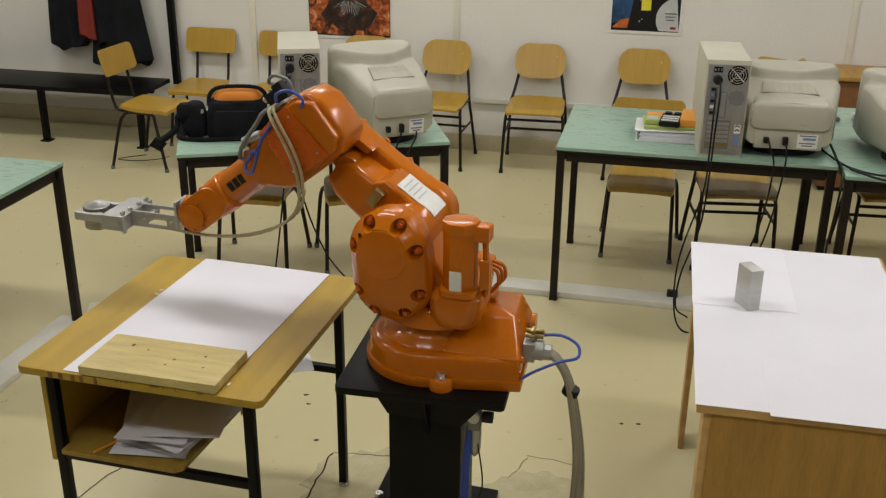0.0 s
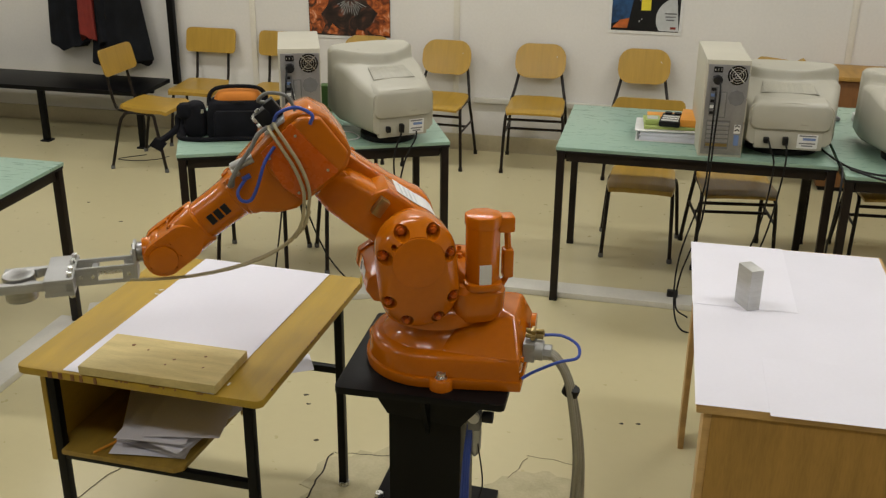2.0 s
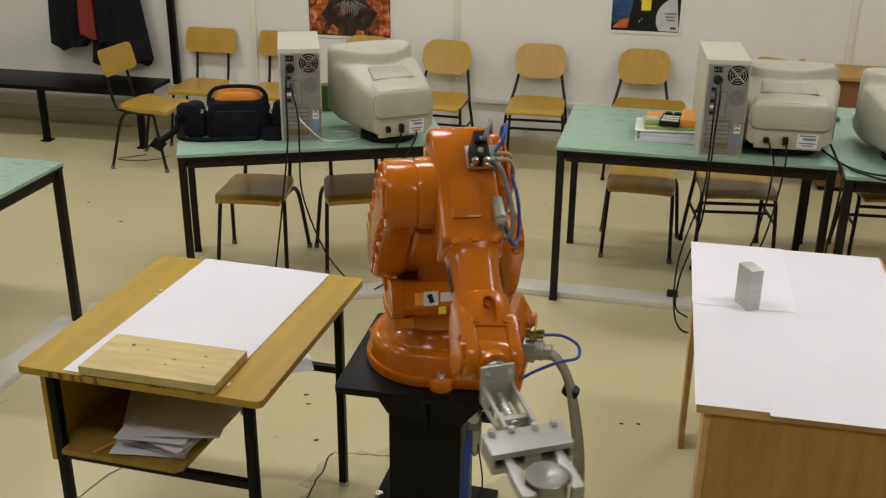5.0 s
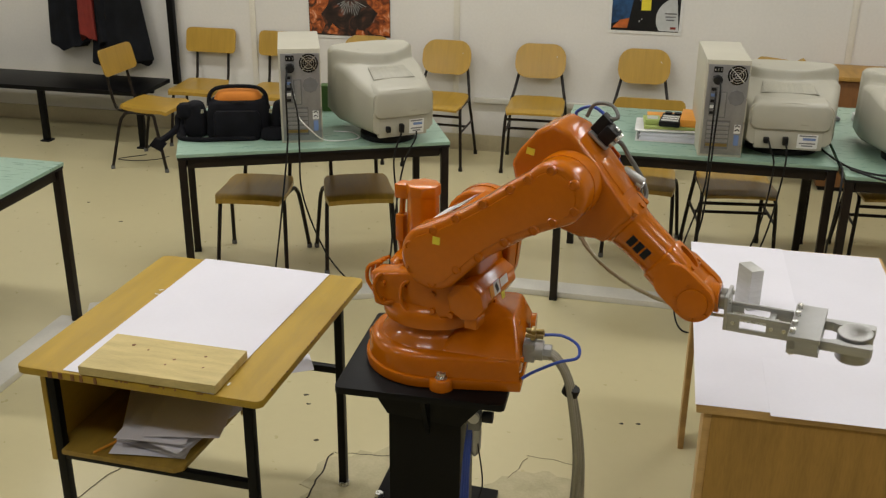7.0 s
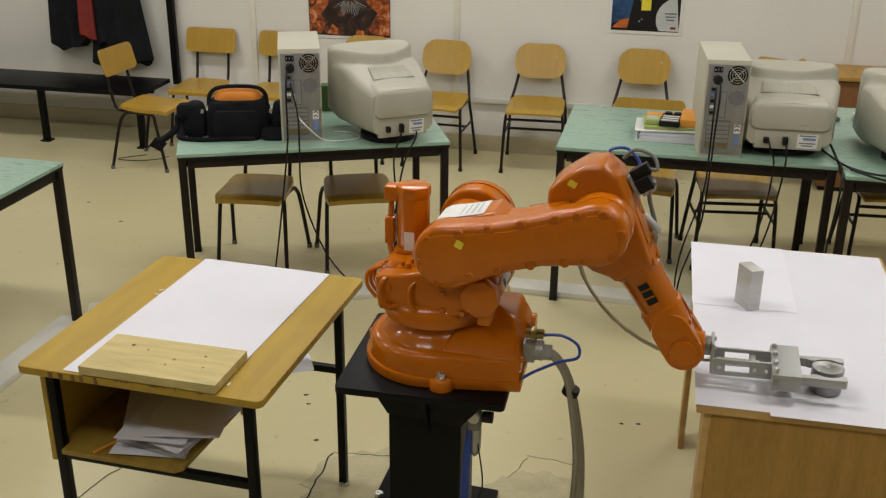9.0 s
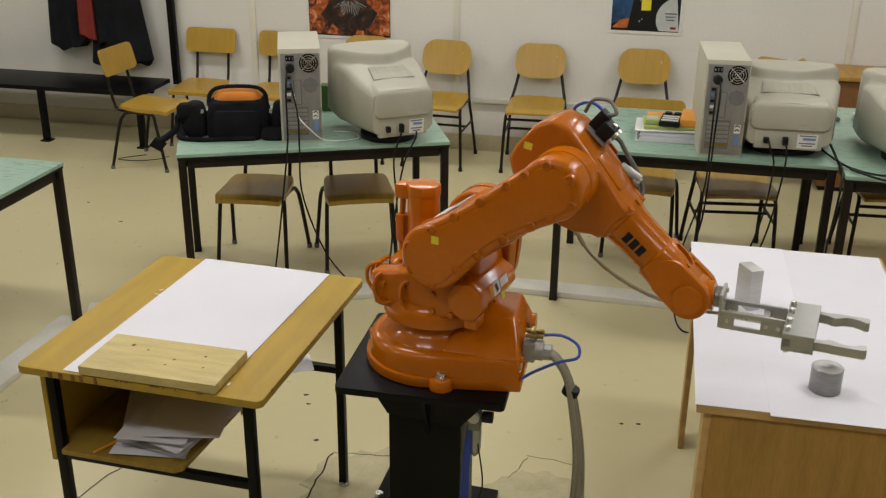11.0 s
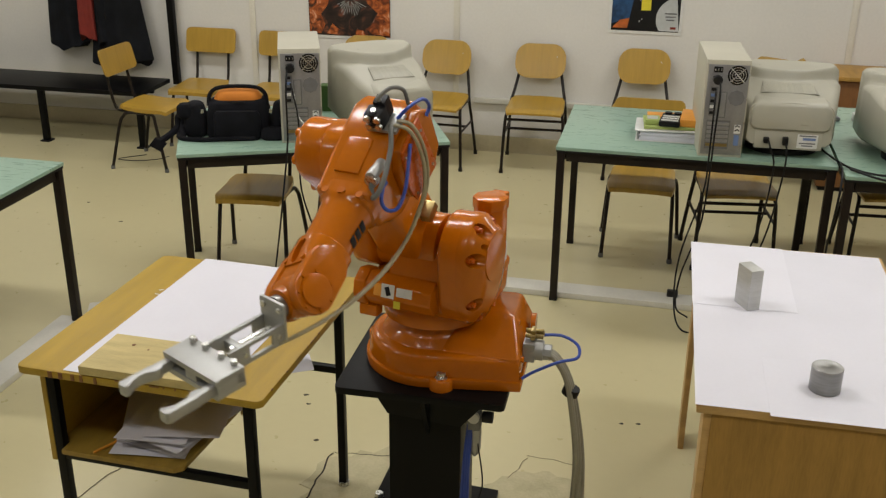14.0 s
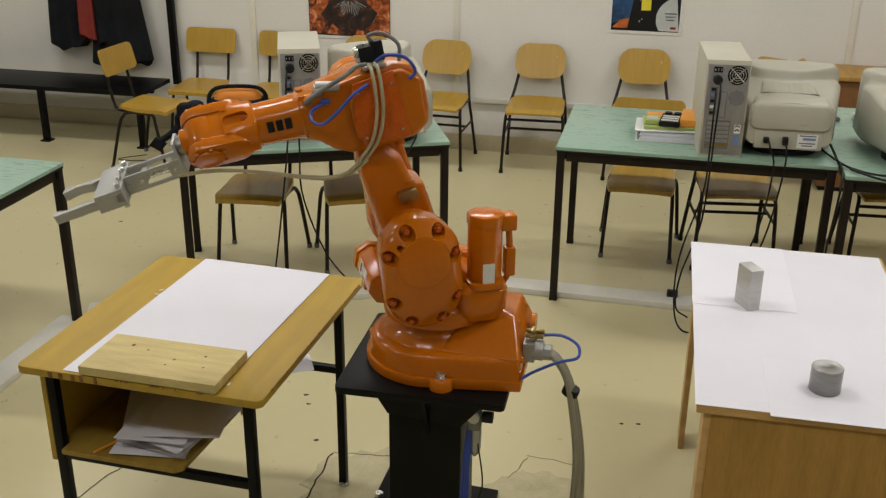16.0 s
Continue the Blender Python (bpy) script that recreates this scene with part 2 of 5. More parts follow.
def carve(ob, cutter):
    """Cuts the cutter's closed shells out of a part, for pockets and slots."""
    me = bpy.data.meshes.new("cutter")
    cutter.to_mesh(me)
    cutter.free()
    tool = new("cutter", me)
    mod = ob.modifiers.new("cut", "BOOLEAN")
    mod.operation, mod.solver, mod.object, mod.use_self = "DIFFERENCE", "EXACT", tool, True
    m0, parent = ob.matrix_basis.copy(), ob.parent
    ob.parent, ob.matrix_basis = None, Matrix.Identity(4)
    bpy.context.view_layer.update()
    cut = bpy.data.meshes.new_from_object(ob.evaluated_get(bpy.context.evaluated_depsgraph_get()))
    ob.modifiers.clear()
    old, ob.data = ob.data, cut
    for p in cut.polygons:
        p.use_smooth = True
    cut.set_sharp_from_angle(angle=radians(38))
    ob.parent, ob.matrix_basis = parent, m0
    bpy.data.objects.remove(tool)
    bpy.data.meshes.remove(me)
    bpy.data.meshes.remove(old)
    return ob


def thing(name, label, category, m=None, group="", kind=""):
    ob = new(name)
    ob.empty_display_size = 0.05
    if m is not None:
        ob.matrix_basis = m
    return tagged(ob, label, category, group, kind)


def B():
    return bmesh.new()


def sized(m, s):
    return m @ Matrix.Scale(s, 4)


T = lambda x, y, z: Matrix.Translation((x, y, z))
R = lambda deg, axis: Matrix.Rotation(radians(deg), 4, axis)
XZ = R(90, "X")      # outline x,y becomes x,z; depth along -y


# ---- the room ----
def slab(name, sx, sy, sz, m, mat, label, category, bev=0.0):
    return tagged(part(name, box(B(), sx, sy, sz, None, bev), mat, None, "", m), label, category, "", "structure")


RM = R(ROOM, "Z")
slab("floor", 12.4, 13.4, 0.1, Matrix.Translation(room(0, 5.0, -0.05)) @ RM, FLOOR, "cream vinyl classroom floor with a dull shine", "floor")
slab("ceiling", 12.4, 13.4, 0.1, Matrix.Translation(room(0, 5.0, CEIL + 0.05)) @ RM, CEILPAINT, "plain white painted classroom ceiling", "ceiling")
wall_back = slab("wall_back", 12.4, 0.2, CEIL, Matrix.Translation(room(0, -0.1, CEIL / 2)) @ RM, WALLPAINT, "off-white painted partition wall behind the chairs", "wall")
slab("wall_left", 0.2, 11.4, CEIL, Matrix.Translation(room(-5.6, 5.7, CEIL / 2)) @ RM, WALLPAINT, "plain off-white side wall", "wall")
slab("wall_right", 0.2, 11.4, CEIL, Matrix.Translation(room(5.6, 5.7, CEIL / 2)) @ RM, WALLPAINT, "plain off-white side wall", "wall")
slab("wall_front", 11.0, 0.2, CEIL, Matrix.Translation(room(0, 11.5, CEIL / 2)) @ RM, WALLPAINT, "plain off-white wall behind the viewer", "wall")
slab("baseboard", 11.0, 0.02, 0.108, Matrix.Translation(room(0, 0.010, 0.054)) @ RM, SKIRT, "beige painted skirting board along the wall", "baseboard", 0.004)
slab("trim_base", 11.0, 0.008, 0.006, Matrix.Translation(room(0, 0.025, 0.003)) @ RM, SKIRT, "narrow floor edging strip under the skirting", "trim", 0.002)
for k, u in enumerate((-1.553, -0.122, 2.351)):
    slab("trim_%d" % (k + 1), 0.04, 0.010, CEIL - 0.1, Matrix.Translation(room(u, 0.005, (CEIL + 0.1) / 2)) @ RM, STRIP, "cream vertical joint strip on the partition wall", "trim", 0.003)
slab("trim_rail", 3.2, 0.035, 0.035, Matrix.Translation(room(1.61, 0.0175, 0.353)) @ RM, DUCT, "white plastic cable trunking along the wall", "trim", 0.004)

for u, v in LAMPS:
    lamp = thing("ceiling_light", "white fluorescent ceiling lamp with a lit diffuser", "lamp", Matrix.Translation(room(u, v, CEIL)) @ RM, "ceiling lamps")
    part("housing", box(B(), 1.32, 0.30, 0.06, T(0, 0, -0.03), 0.006), WHITELABEL, lamp)
    part("diffuser", box(B(), 1.26, 0.25, 0.012, T(0, 0, -0.067), 0.003), GLOW, lamp)


# ---- furniture ----
def table(label, m, w, d, h, group):
    t = thing("table", label, "table", m, group)
    part("tabletop", box(B(), w, d, 0.016, T(0, 0, h - 0.008), 0.003), GREENTOP, t, "mint green laminate top")
    part("edging", box(B(), w - 0.004, d - 0.004, 0.010, T(0, 0, h - 0.0215), 0.001), BLACK, t, "black edge under the top")
    a = 0.045
    for sy in (-1, 1):
        part("rail", box(B(), w - 2 * a, 0.03, 0.042, T(0, sy * (d / 2 - 0.03), h - 0.048), 0.003), FRAME, t)
    for sx in (-1, 1):
        part("side_rail", box(B(), 0.03, d - 2 * a, 0.042, T(sx * (w / 2 - 0.03), 0, h - 0.048), 0.003), FRAME, t)
        for sy in (-1, 1):
            leg = part("leg", box(B(), 0.034, 0.034, h - 0.032, T(sx * (w / 2 - 0.022), sy * (d / 2 - 0.022), (h - 0.027) / 2 + 0.003), 0.003), FRAME, t)
            part("foot", box(B(), 0.037, 0.037, 0.014, T(sx * (w / 2 - 0.022), sy * (d / 2 - 0.022), 0.007), 0.003), BLACK, leg)
    return t


GT = "green laboratory tables"
table("mint green laminate table on dark steel legs beside the bag", pose(-0.636, 4.702, 0, 0, 0, 11.7), 1.195, 0.78, 0.75, GT)
table("mint green laminate table on dark steel legs under the beige tower", pose(1.160, 4.630, 0, 0, 0, -12.47), 1.19, 0.78, 0.75, GT)
table("mint green laminate table on dark steel legs, standing alone", pose(-2.247, 3.832, 0, 0, 0, -12.5), 1.19, 0.78, 0.75, GT)
table("mint green laminate table on dark steel legs with trailing cables", pose(2.150, 4.497, 0, 0, 0, -12.4), 0.78, 1.19, 0.75, GT)


def seat_mesh(w0, thick, z0=0.410, depth=0.355):
    seat = []
    for k in range(11):
        f = k / 10
        y = -0.185 + depth * f
        z = z0 - 0.010 * math.sin(f * math.pi) - (0.016 * (1 - f / 0.15) ** 2 if f < 0.15 else 0) + 0.008 * f
        w = w0 - 0.012 * f - (0.016 if k in (0, 10) else 0.004 if k in (1, 9) else 0)
        seat.append([(x * w, y, z - dz - 0.004 * (abs(x) > 0.9)) for x, dz in ((-1, 0), (-0.5, 0), (0, 0), (0.5, 0), (1, 0), (1, thick), (0.5, thick), (0, thick), (-0.5, thick), (-1, thick))])
    return loft(B(), seat)


def back_mesh(w, h, r, zc, lean):
    out = rrect(w, h, r, 6)
    return loft(B(), [[(x, 0.205 + dy + 0.02 * (1 - (2 * x / w) ** 2) + lean * (z / 0.2), zc + z) for x, z in out] for dy in (0.0, 0.011)])


def wall_chair(m):
    """Round-backed chair with cross bars."""
    c = thing("chair", "school chair with rounded plywood back and cross bars", "chair", m, "school chairs")
    part("seat", seat_mesh(0.180, 0.013), PLY, c, "curved varnished plywood seat")
    back = part("backrest", back_mesh(0.318, 0.205, 0.082, 0.630, 0.06), PLY, c, "rounded varnished plywood backrest")
    for sx in (-1, 1):
        part("rivet", cyl(B(), 0.006, 0.005, T(sx * 0.105, 0.227, 0.660) @ R(70, "X"), seg=10), BOLT, back)
        part("front_leg", tube(B(), [(sx * 0.165, 0.15, 0.385), (sx * 0.168, -0.05, 0.385), (sx * 0.170, -0.105, 0.37), (sx * 0.178, -0.135, 0.30), (sx * 0.190, -0.16, 0.01)], 0.0095), FRAME, c)
        part("back_leg", tube(B(), [(sx * 0.122, 0.250, 0.67), (sx * 0.133, 0.235, 0.56), (sx * 0.155, 0.185, 0.45), (sx * 0.172, 0.13, 0.375), (sx * 0.180, 0.17, 0.25), (sx * 0.195, 0.235, 0.01)], 0.0095), FRAME, c)
        part("cap", cyl(B(), 0.013, 0.022, T(sx * 0.190, -0.16, 0.011), seg=12), BLACK, c)
        part("cap", cyl(B(), 0.013, 0.022, T(sx * 0.195, 0.235, 0.011), seg=12), BLACK, c)
        part("side_bar", tube(B(), [(sx * 0.181, -0.14, 0.24), (sx * 0.181, 0.175, 0.24)], 0.007, smooth=False), FRAME, c)
    part("crossbar", tube(B(), [(-0.175, -0.125, 0.335), (0.175, -0.125, 0.335)], 0.008, smooth=False), FRAME, c)
    part("crossbar", tube(B(), [(-0.181, 0.02, 0.24), (0.181, 0.02, 0.24)], 0.008, smooth=False), FRAME, c)
    return c


def plain_chair(m):
    """Square-backed chair, legs splayed, no cross bars."""
    c = thing("chair", "school chair with broad square plywood back and splayed legs", "chair", m, "school chairs")
    part("seat", seat_mesh(0.170, 0.022, 0.402, 0.325), PLY, c, "flat varnished plywood seat")
    back = part("backrest", back_mesh(0.360, 0.160, 0.030, 0.660, 0.05), PLY, c, "broad varnished plywood backrest")
    for sx in (-1, 1):
        part("rivet", cyl(B(), 0.006, 0.005, T(sx * 0.115, 0.226, 0.690) @ R(70, "X"), seg=10), BOLT, back)
        part("front_leg", tube(B(), [(sx * 0.150, 0.06, 0.366), (sx * 0.152, -0.06, 0.365), (sx * 0.155, -0.095, 0.352), (sx * 0.160, -0.11, 0.30), (sx * 0.172, -0.165, 0.01)], 0.0100), FRAME, c)
        part("back_leg", tube(B(), [(sx * 0.150, -0.02, 0.365), (sx * 0.160, 0.07, 0.365), (sx * 0.168, 0.105, 0.345), (sx * 0.178, 0.135, 0.28), (sx * 0.200, 0.20, 0.01)], 0.0100), FRAME, c)
        part("upright", tube(B(), [(sx * 0.115, 0.02, 0.364), (sx * 0.115, 0.16, 0.365), (sx * 0.115, 0.195, 0.41), (sx * 0.115, 0.215, 0.50), (sx * 0.115, 0.248, 0.70)], 0.0095), FRAME, c)
        part("cap", cyl(B(), 0.013, 0.022, T(sx * 0.172, -0.165, 0.012), seg=12), RUBBER, c)
        part("cap", cyl(B(), 0.013, 0.022, T(sx * 0.200, 0.20, 0.012), seg=12), RUBBER, c)
    part("under_bar", tube(B(), [(-0.152, -0.05, 0.358), (0.152, -0.05, 0.358)], 0.009, smooth=False), FRAME, c)
    return c


first = wall_chair(sized(pose(0.587, 6.439, 0, 0, 0, -9.6), 1.032))
for x, y, a in ((-0.042, 6.539, -14.5), (1.229, 6.304, -11.8), (2.065, 6.188, -12), (-0.564, 6.66, -11.3), (1.464, 4.911, -4.3), (2.238, 4.87, -8.5)):
    copy_thing(first, pose(x, y, 0, 0, 0, a))
other = plain_chair(sized(pose(-1.880, 6.455, 0, 0, 0, 74.8), 1.012))
for x, y, a in ((-1.675, 6.957, -12), (-1.149, 6.847, -12.2), (1.024, 5.041, -13.2), (-0.924, 4.83, -5.8), (-0.429, 4.85, 10.1)):
    copy_thing(other, pose(x, y, 0, 0, 0, a))


def school_desk():
    d = thing("school_desk", "old yellow wooden school desk with black steel legs and a shelf", "desk", pose(-0.671, 2.615, 0, 0, 0, -14.6))
    out = rrect(0.6845, 0.771, 0.02, 4)
    top = part("desktop", prism(B(), out, 0.022, T(0, 0, 0.749), 0.004), DESKWOOD, d, "worn yellow varnished desktop")
    for k, x in enumerate((-0.24, -0.21, -0.175, -0.15, -0.11)):
        part("notch", box(B(), 0.012 - 0.001 * k, 0.003, 0.018, T(x, -0.386, 0.749), 0.0005), DARKVENEER, top, "dark burnt notch in the edge")
    rnd = random.Random(12)
    for k in range(26):
        w, h = rnd.uniform(0.004, 0.016), rnd.uniform(0.002, 0.005)
        if k % 2:
            m = T(0.3421, rnd.uniform(-0.33, 0.33), 0.7585) @ R(90, "Z")
        else:
            m = T(rnd.uniform(-0.09, 0.31), -0.3853, 0.7585)
        part("chip", box(B(), w, 0.003, h, m, 0.0008), DARKVENEER, top, "dark worn chip in the edge")
    lx, rx, fy, by = -0.309, 0.262, -0.290, 0.365
    for x in (lx, rx):
        for y in (fy, by):
            leg = part("leg", box(B(), 0.026, 0.026, 0.730, T(x, y, 0.373), 0.003), BLACKSTEEL, d)
            part("foot", cyl(B(), 0.019, 0.016, T(x, y, 0.008), seg=12), BOLT, leg, "zinc levelling foot")
    for y, z in ((fy, 0.443), (by, 0.438)):
        part("crossbar", box(B(), rx - lx - 0.026, 0.022, 0.024, T((lx + rx) / 2, y, z), 0.003), BLACKSTEEL, d)
    # shelf and hanger board take the darkened wood, their shade painted in
    part("shelf", prism(B(), [(-0.322, -0.272), (-0.294, -0.272), (-0.294, -0.318), (0.045, -0.318), (0.065, -0.300), (0.085, 0.22), (-0.322, 0.22)], 0.016, T(0, 0, 0.4635), 0.003), SHADEDWOOD, d, "plywood book shelf, coloured darker for the shade under the desktop")
    part("side_panel", box(B(), 0.016, 0.60, 0.318, T(-0.3325, 0.0, 0.579), 0.002), DESKWOOD, d, "beige side board of the shelf")
    part("side_panel", box(B(), 0.016, 0.26, 0.265, T(0.108, 0.105, 0.605), 0.002), SHADEDWOOD, d, "short hanger board, coloured darker for the shade under the desktop")
    # stops light from behind; its dark veneer paints in the cubby's shade
    part("back_panel", box(B(), 0.410, 0.012, 0.265, T(-0.118, 0.227, 0.605), 0.002), DARKVENEER, d, "back board of the shelf, dark brown for the shade inside")
    return d


school_desk()
DM = pose(-0.671, 2.615, 0, 0, 0, -14.6)


def sheet(w, h, lift, seed, warp=0.004, nx=8, ny=8):
    rnd = random.Random(seed)
    a, b = rnd.uniform(0, 6), rnd.uniform(0, 6)
    bm = B()
    top = [[None] * (ny + 1) for _ in range(nx + 1)]
    for i in range(nx + 1):
        for j in range(ny + 1):
            x, y = w * (i / nx - 0.5), h * (j / ny - 0.5)
            z = lift + warp * (0.5 + 0.5 * math.sin(a + x * 11) * math.cos(b + y * 9))
            top[i][j] = bm.verts.new((x, y, z))
    for i in range(nx):
        for j in range(ny):
            bm.faces.new((top[i][j], top[i + 1][j], top[i + 1][j + 1], top[i][j + 1]))
    g = bmesh.ops.extrude_face_region(bm, geom=list(bm.faces))
    bmesh.ops.translate(bm, vec=(0, 0, -0.0005), verts=[v for v in g["geom"] if isinstance(v, bmesh.types.BMVert)])
    bmesh.ops.recalc_face_normals(bm, faces=bm.faces)
    return bm


tagged(part("paper_sheet", sheet(0.425, 0.765, 0.0015, 3, 0.0008), PAPER, None, "", DM @ pose(0.011, 0.003, 0.7605, 0, 0, -1.0)), "large white paper sheet taped flat on the school desk", "paper")
board = tagged(part("wooden_board", box(B(), 0.376, 0.188, 0.024, None, 0.002), PINE, None, "", DM @ pose(0.034, -0.292, 0.7755, 0, 0, 0.6)), "raw pine board with knots lying on the paper", "board")
for k, (x, y, r) in enumerate(((0.03, 0.0, 0.004), (0.10, 0.035, 0.004), (-0.06, 0.03, 0.003), (0.02, -0.03, 0.003), (0.12, -0.02, 0.003), (-0.11, 0.045, 0.005))):
    part("knot", cyl(B(), r, 0.0012, T(x, y, 0.0124), seg=10), DARKVENEER, board)
for k, (x, y, a, w, h) in enumerate(((0.00, -0.19, 10, 0.21, 0.30), (0.04, -0.17, -8, 0.21, 0.30), (-0.02, -0.16, 24, 0.21, 0.28), (0.07, -0.185, -16, 0.21, 0.30), (0.03, -0.20, 4, 0.20, 0.29), (0.09, -0.17, 12, 0.21, 0.30))):
    tagged(part("loose_paper", sheet(w, h, 0, 20 + k, 0.007), PAPER, None, "", DM @ pose(x - 0.075, y + 0.045, 0.4735 + 0.013 * k, 0, 0, a)), "crumpled grey-white paper sheet on the desk shelf", "paper", "papers on the desk shelf")
tagged(part("pencil", cyl(B(), 0.004, 0.15, None, seg=6), ORANGELABEL, None, "", DM @ pose(-0.165, -0.245, 0.4760, 90, 0, -25)), "yellow pencil lying on the desk shelf", "pencil")
tagged(part("paper_scrap", sheet(0.08, 0.11, 0, 44, 0.006), PAPER, None, "", DM @ pose(0.13, 0.345, 0.451, 0, 0, 30)), "white paper scrap on the desk's lower bar", "paper")
for k, (x, y) in enumerate(((-0.207, 0.10), (-0.210, 0.13), (0.225, 0.09), (0.232, -0.33))):
    tagged(part("tape_piece", box(B(), 0.014, 0.005, 0.0006, None, 0.0002), WHITELABEL, None, "", DM @ pose(x, y, 0.7636, 0, 0, 30 * k)), "small piece of clear tape holding the paper", "tape", "tape pieces")


def work_desk():
    m = pose(1.030, 2.660, 0, 0, 0, -11.9)
    d = thing("work_desk", "beech desk with brown front panel, covered with white paper", "desk", m)
    w, l, h = 0.608, 1.095, 0.750
    part("desktop", box(B(), w, l, 0.024, T(0.006, 0, h - 0.012), 0.003), PALEWOOD, d, "beech veneer desktop")
    part("front_panel", box(B(), w - 0.05, 0.018, 0.62, T(0.020, -0.526, 0.414), 0.002), BROWNPANEL, d, "brown veneer front panel")
    part("side_panel", box(B(), 0.020, 0.10, 0.726, T(-0.268, -0.480, 0.363), 0.002), PALEWOOD, d)
    part("side_panel", box(B(), 0.020, 0.10, 0.726, T(-0.268, 0.480, 0.363), 0.002), PALEWOOD, d)
    part("side_panel", box(B(), 0.020, 1.04, 0.726, T(0.289, 0, 0.363), 0.002), PALEWOOD, d)
    part("back_rail", box(B(), w - 0.08, 0.018, 0.08, T(0.010, 0.49, 0.684), 0.002), PALEWOOD, d)
    # sheets of paper on top
    for k, (x0, x1, y0, y1, dz) in enumerate(((-0.302, 0.300, -0.549, 0.541, 0.0002), (-0.303, -0.004, 0.042, 0.546, 0.0011), (-0.126, 0.3005, -0.566, -0.262, 0.0011))):
        tagged(part("paper_sheet", sheet(x1 - x0, y1 - y0, 0.0006, 60 + k, 0.0001), PAPER, None, "", m @ pose((x0 + x1) / 2, (y0 + y1) / 2, h + dz, 0, 0, 0)), "large white paper sheet laid flat on the beech desk", "paper", "sheets on the beech desk")


work_desk()
tagged(part("metal_block", box(B(), 0.040, 0.072, 0.125, T(0, 0, 0.0625), 0.0015), MILLED, None, "", pose(0.899, 2.752, 0.7518, 0, 0, 16)), "upright milled aluminium block standing on the paper", "metal block")


# ---- back of the room ----
def bench():
    b = thing("coat_bench", "long black bench with a steel coat rack against the wall", "bench", Matrix.Translation(room(0, 0, 0)) @ RM)
    u0, u1 = -4.9, -2.165
    part("bench_top", box(B(), u1 - u0, 0.435, 0.03, T((u0 + u1) / 2, -0.3175, 0.3775), 0.004), BLACKSTEEL, b, "black bench seat")
    part("rail", box(B(), u1 - u0 - 0.06, 0.03, 0.03, T((u0 + u1) / 2, -0.30, 0.3475), 0.003), BLACKSTEEL, b)
    for u in (-4.7, -2.93, -2.20):
        leg = part("leg", box(B(), 0.04, 0.04, 0.3625, T(u, -0.505, 0.18125), 0.003), BLACKSTEEL, b)
        part("foot", box(B(), 0.07, 0.07, 0.01, T(u, -0.505, 0.005), 0.002), BLACK, leg)
    part("post", box(B(), 0.045, 0.045, 1.65, T(-2.135, -0.05, 1.17), 0.003), BLACKSTEEL, b)
    part("post", box(B(), 0.045, 0.045, 1.65, T(-4.8, -0.05, 1.17), 0.003), BLACKSTEEL, b)
    part("hook_rail", box(B(), 2.69, 0.03, 0.06, T(-3.48, -0.05, 1.45), 0.003), BLACKSTEEL, b)


bench()


def coat(name, label, mat, u, w, z0, z1, seed, depth=0.10, taper=0.18):
    rnd = random.Random(seed)
    rings = []
    n = 56
    for k in range(9):
        s = k / 8
        z = z0 + (z1 - z0) * s
        wk = w * (1.0 - taper * s - (0.45 * (s - 0.8) / 0.2 if s > 0.8 else 0))
        ring = []
        for i in range(n):
            a = 2 * math.pi * i / n
            fold = 1 + 0.16 * math.sin(5 * a + seed + 1.3 * s) * (1 - 0.5 * s) + 0.06 * math.sin(11 * a + seed * 2)
            hem = (0.030 * math.sin(2 * a + seed) + 0.012 * math.sin(5 * a + seed)) * (1 - s)
            ring.append((wk / 2 * math.cos(a) * fold, depth / 2 * math.sin(a) * fold * (1.2 - 0.4 * s), z + hem))
        rings.append(ring)
    ob = part(name, loft(B(), rings), mat, None, "", Matrix.Translation(room(u, 0.10, 0)) @ RM, 80)
    return tagged(ob, label, "coat", "coats on the rack")


coat("jacket", "black jacket hanging on the coat rack", COAT, -2.895, 0.28, 0.600, 1.42, 2)
coat("red_jacket", "dark red garment hanging between black jackets", REDCLOTH, -2.735, 0.150, 0.652, 1.42, 5, 0.14)
coat("jacket", "long black jacket hanging on the coat rack", COAT, -2.500, 0.42, 0.490, 1.42, 9, 0.13, 0.50)
coat("jacket", "black jacket hanging on the coat rack", COAT, -2.600, 0.21, 0.612, 1.42, 4, 0.11)

cab = thing("wood_cabinet", "low brown veneered cabinet against the wall", "cabinet", Matrix.Translation(room(2.765, 0.20, 0)) @ RM)
part("body", box(B(), 1.1, 0.34, 0.66, T(0, 0, 0.36), 0.004), DARKVENEER, cab)
part("top", box(B(), 1.14, 0.38, 0.025, T(0, 0, 0.703), 0.004), BROWNPANEL, cab)
part("plinth", box(B(), 1.06, 0.30, 0.02, T(0, 0, 0.01), 0.002), BLACK, cab)


def poster(u, w, z0, h, label):
    p = thing("poster", label, "poster", Matrix.Translation(room(u, 0.004, z0)) @ RM, "posters on the wall")
    part("paper", box(B(), w, 0.002, h, T(0, 0, h / 2), 0), WHITELABEL, p, "white poster paper margin")
    return p


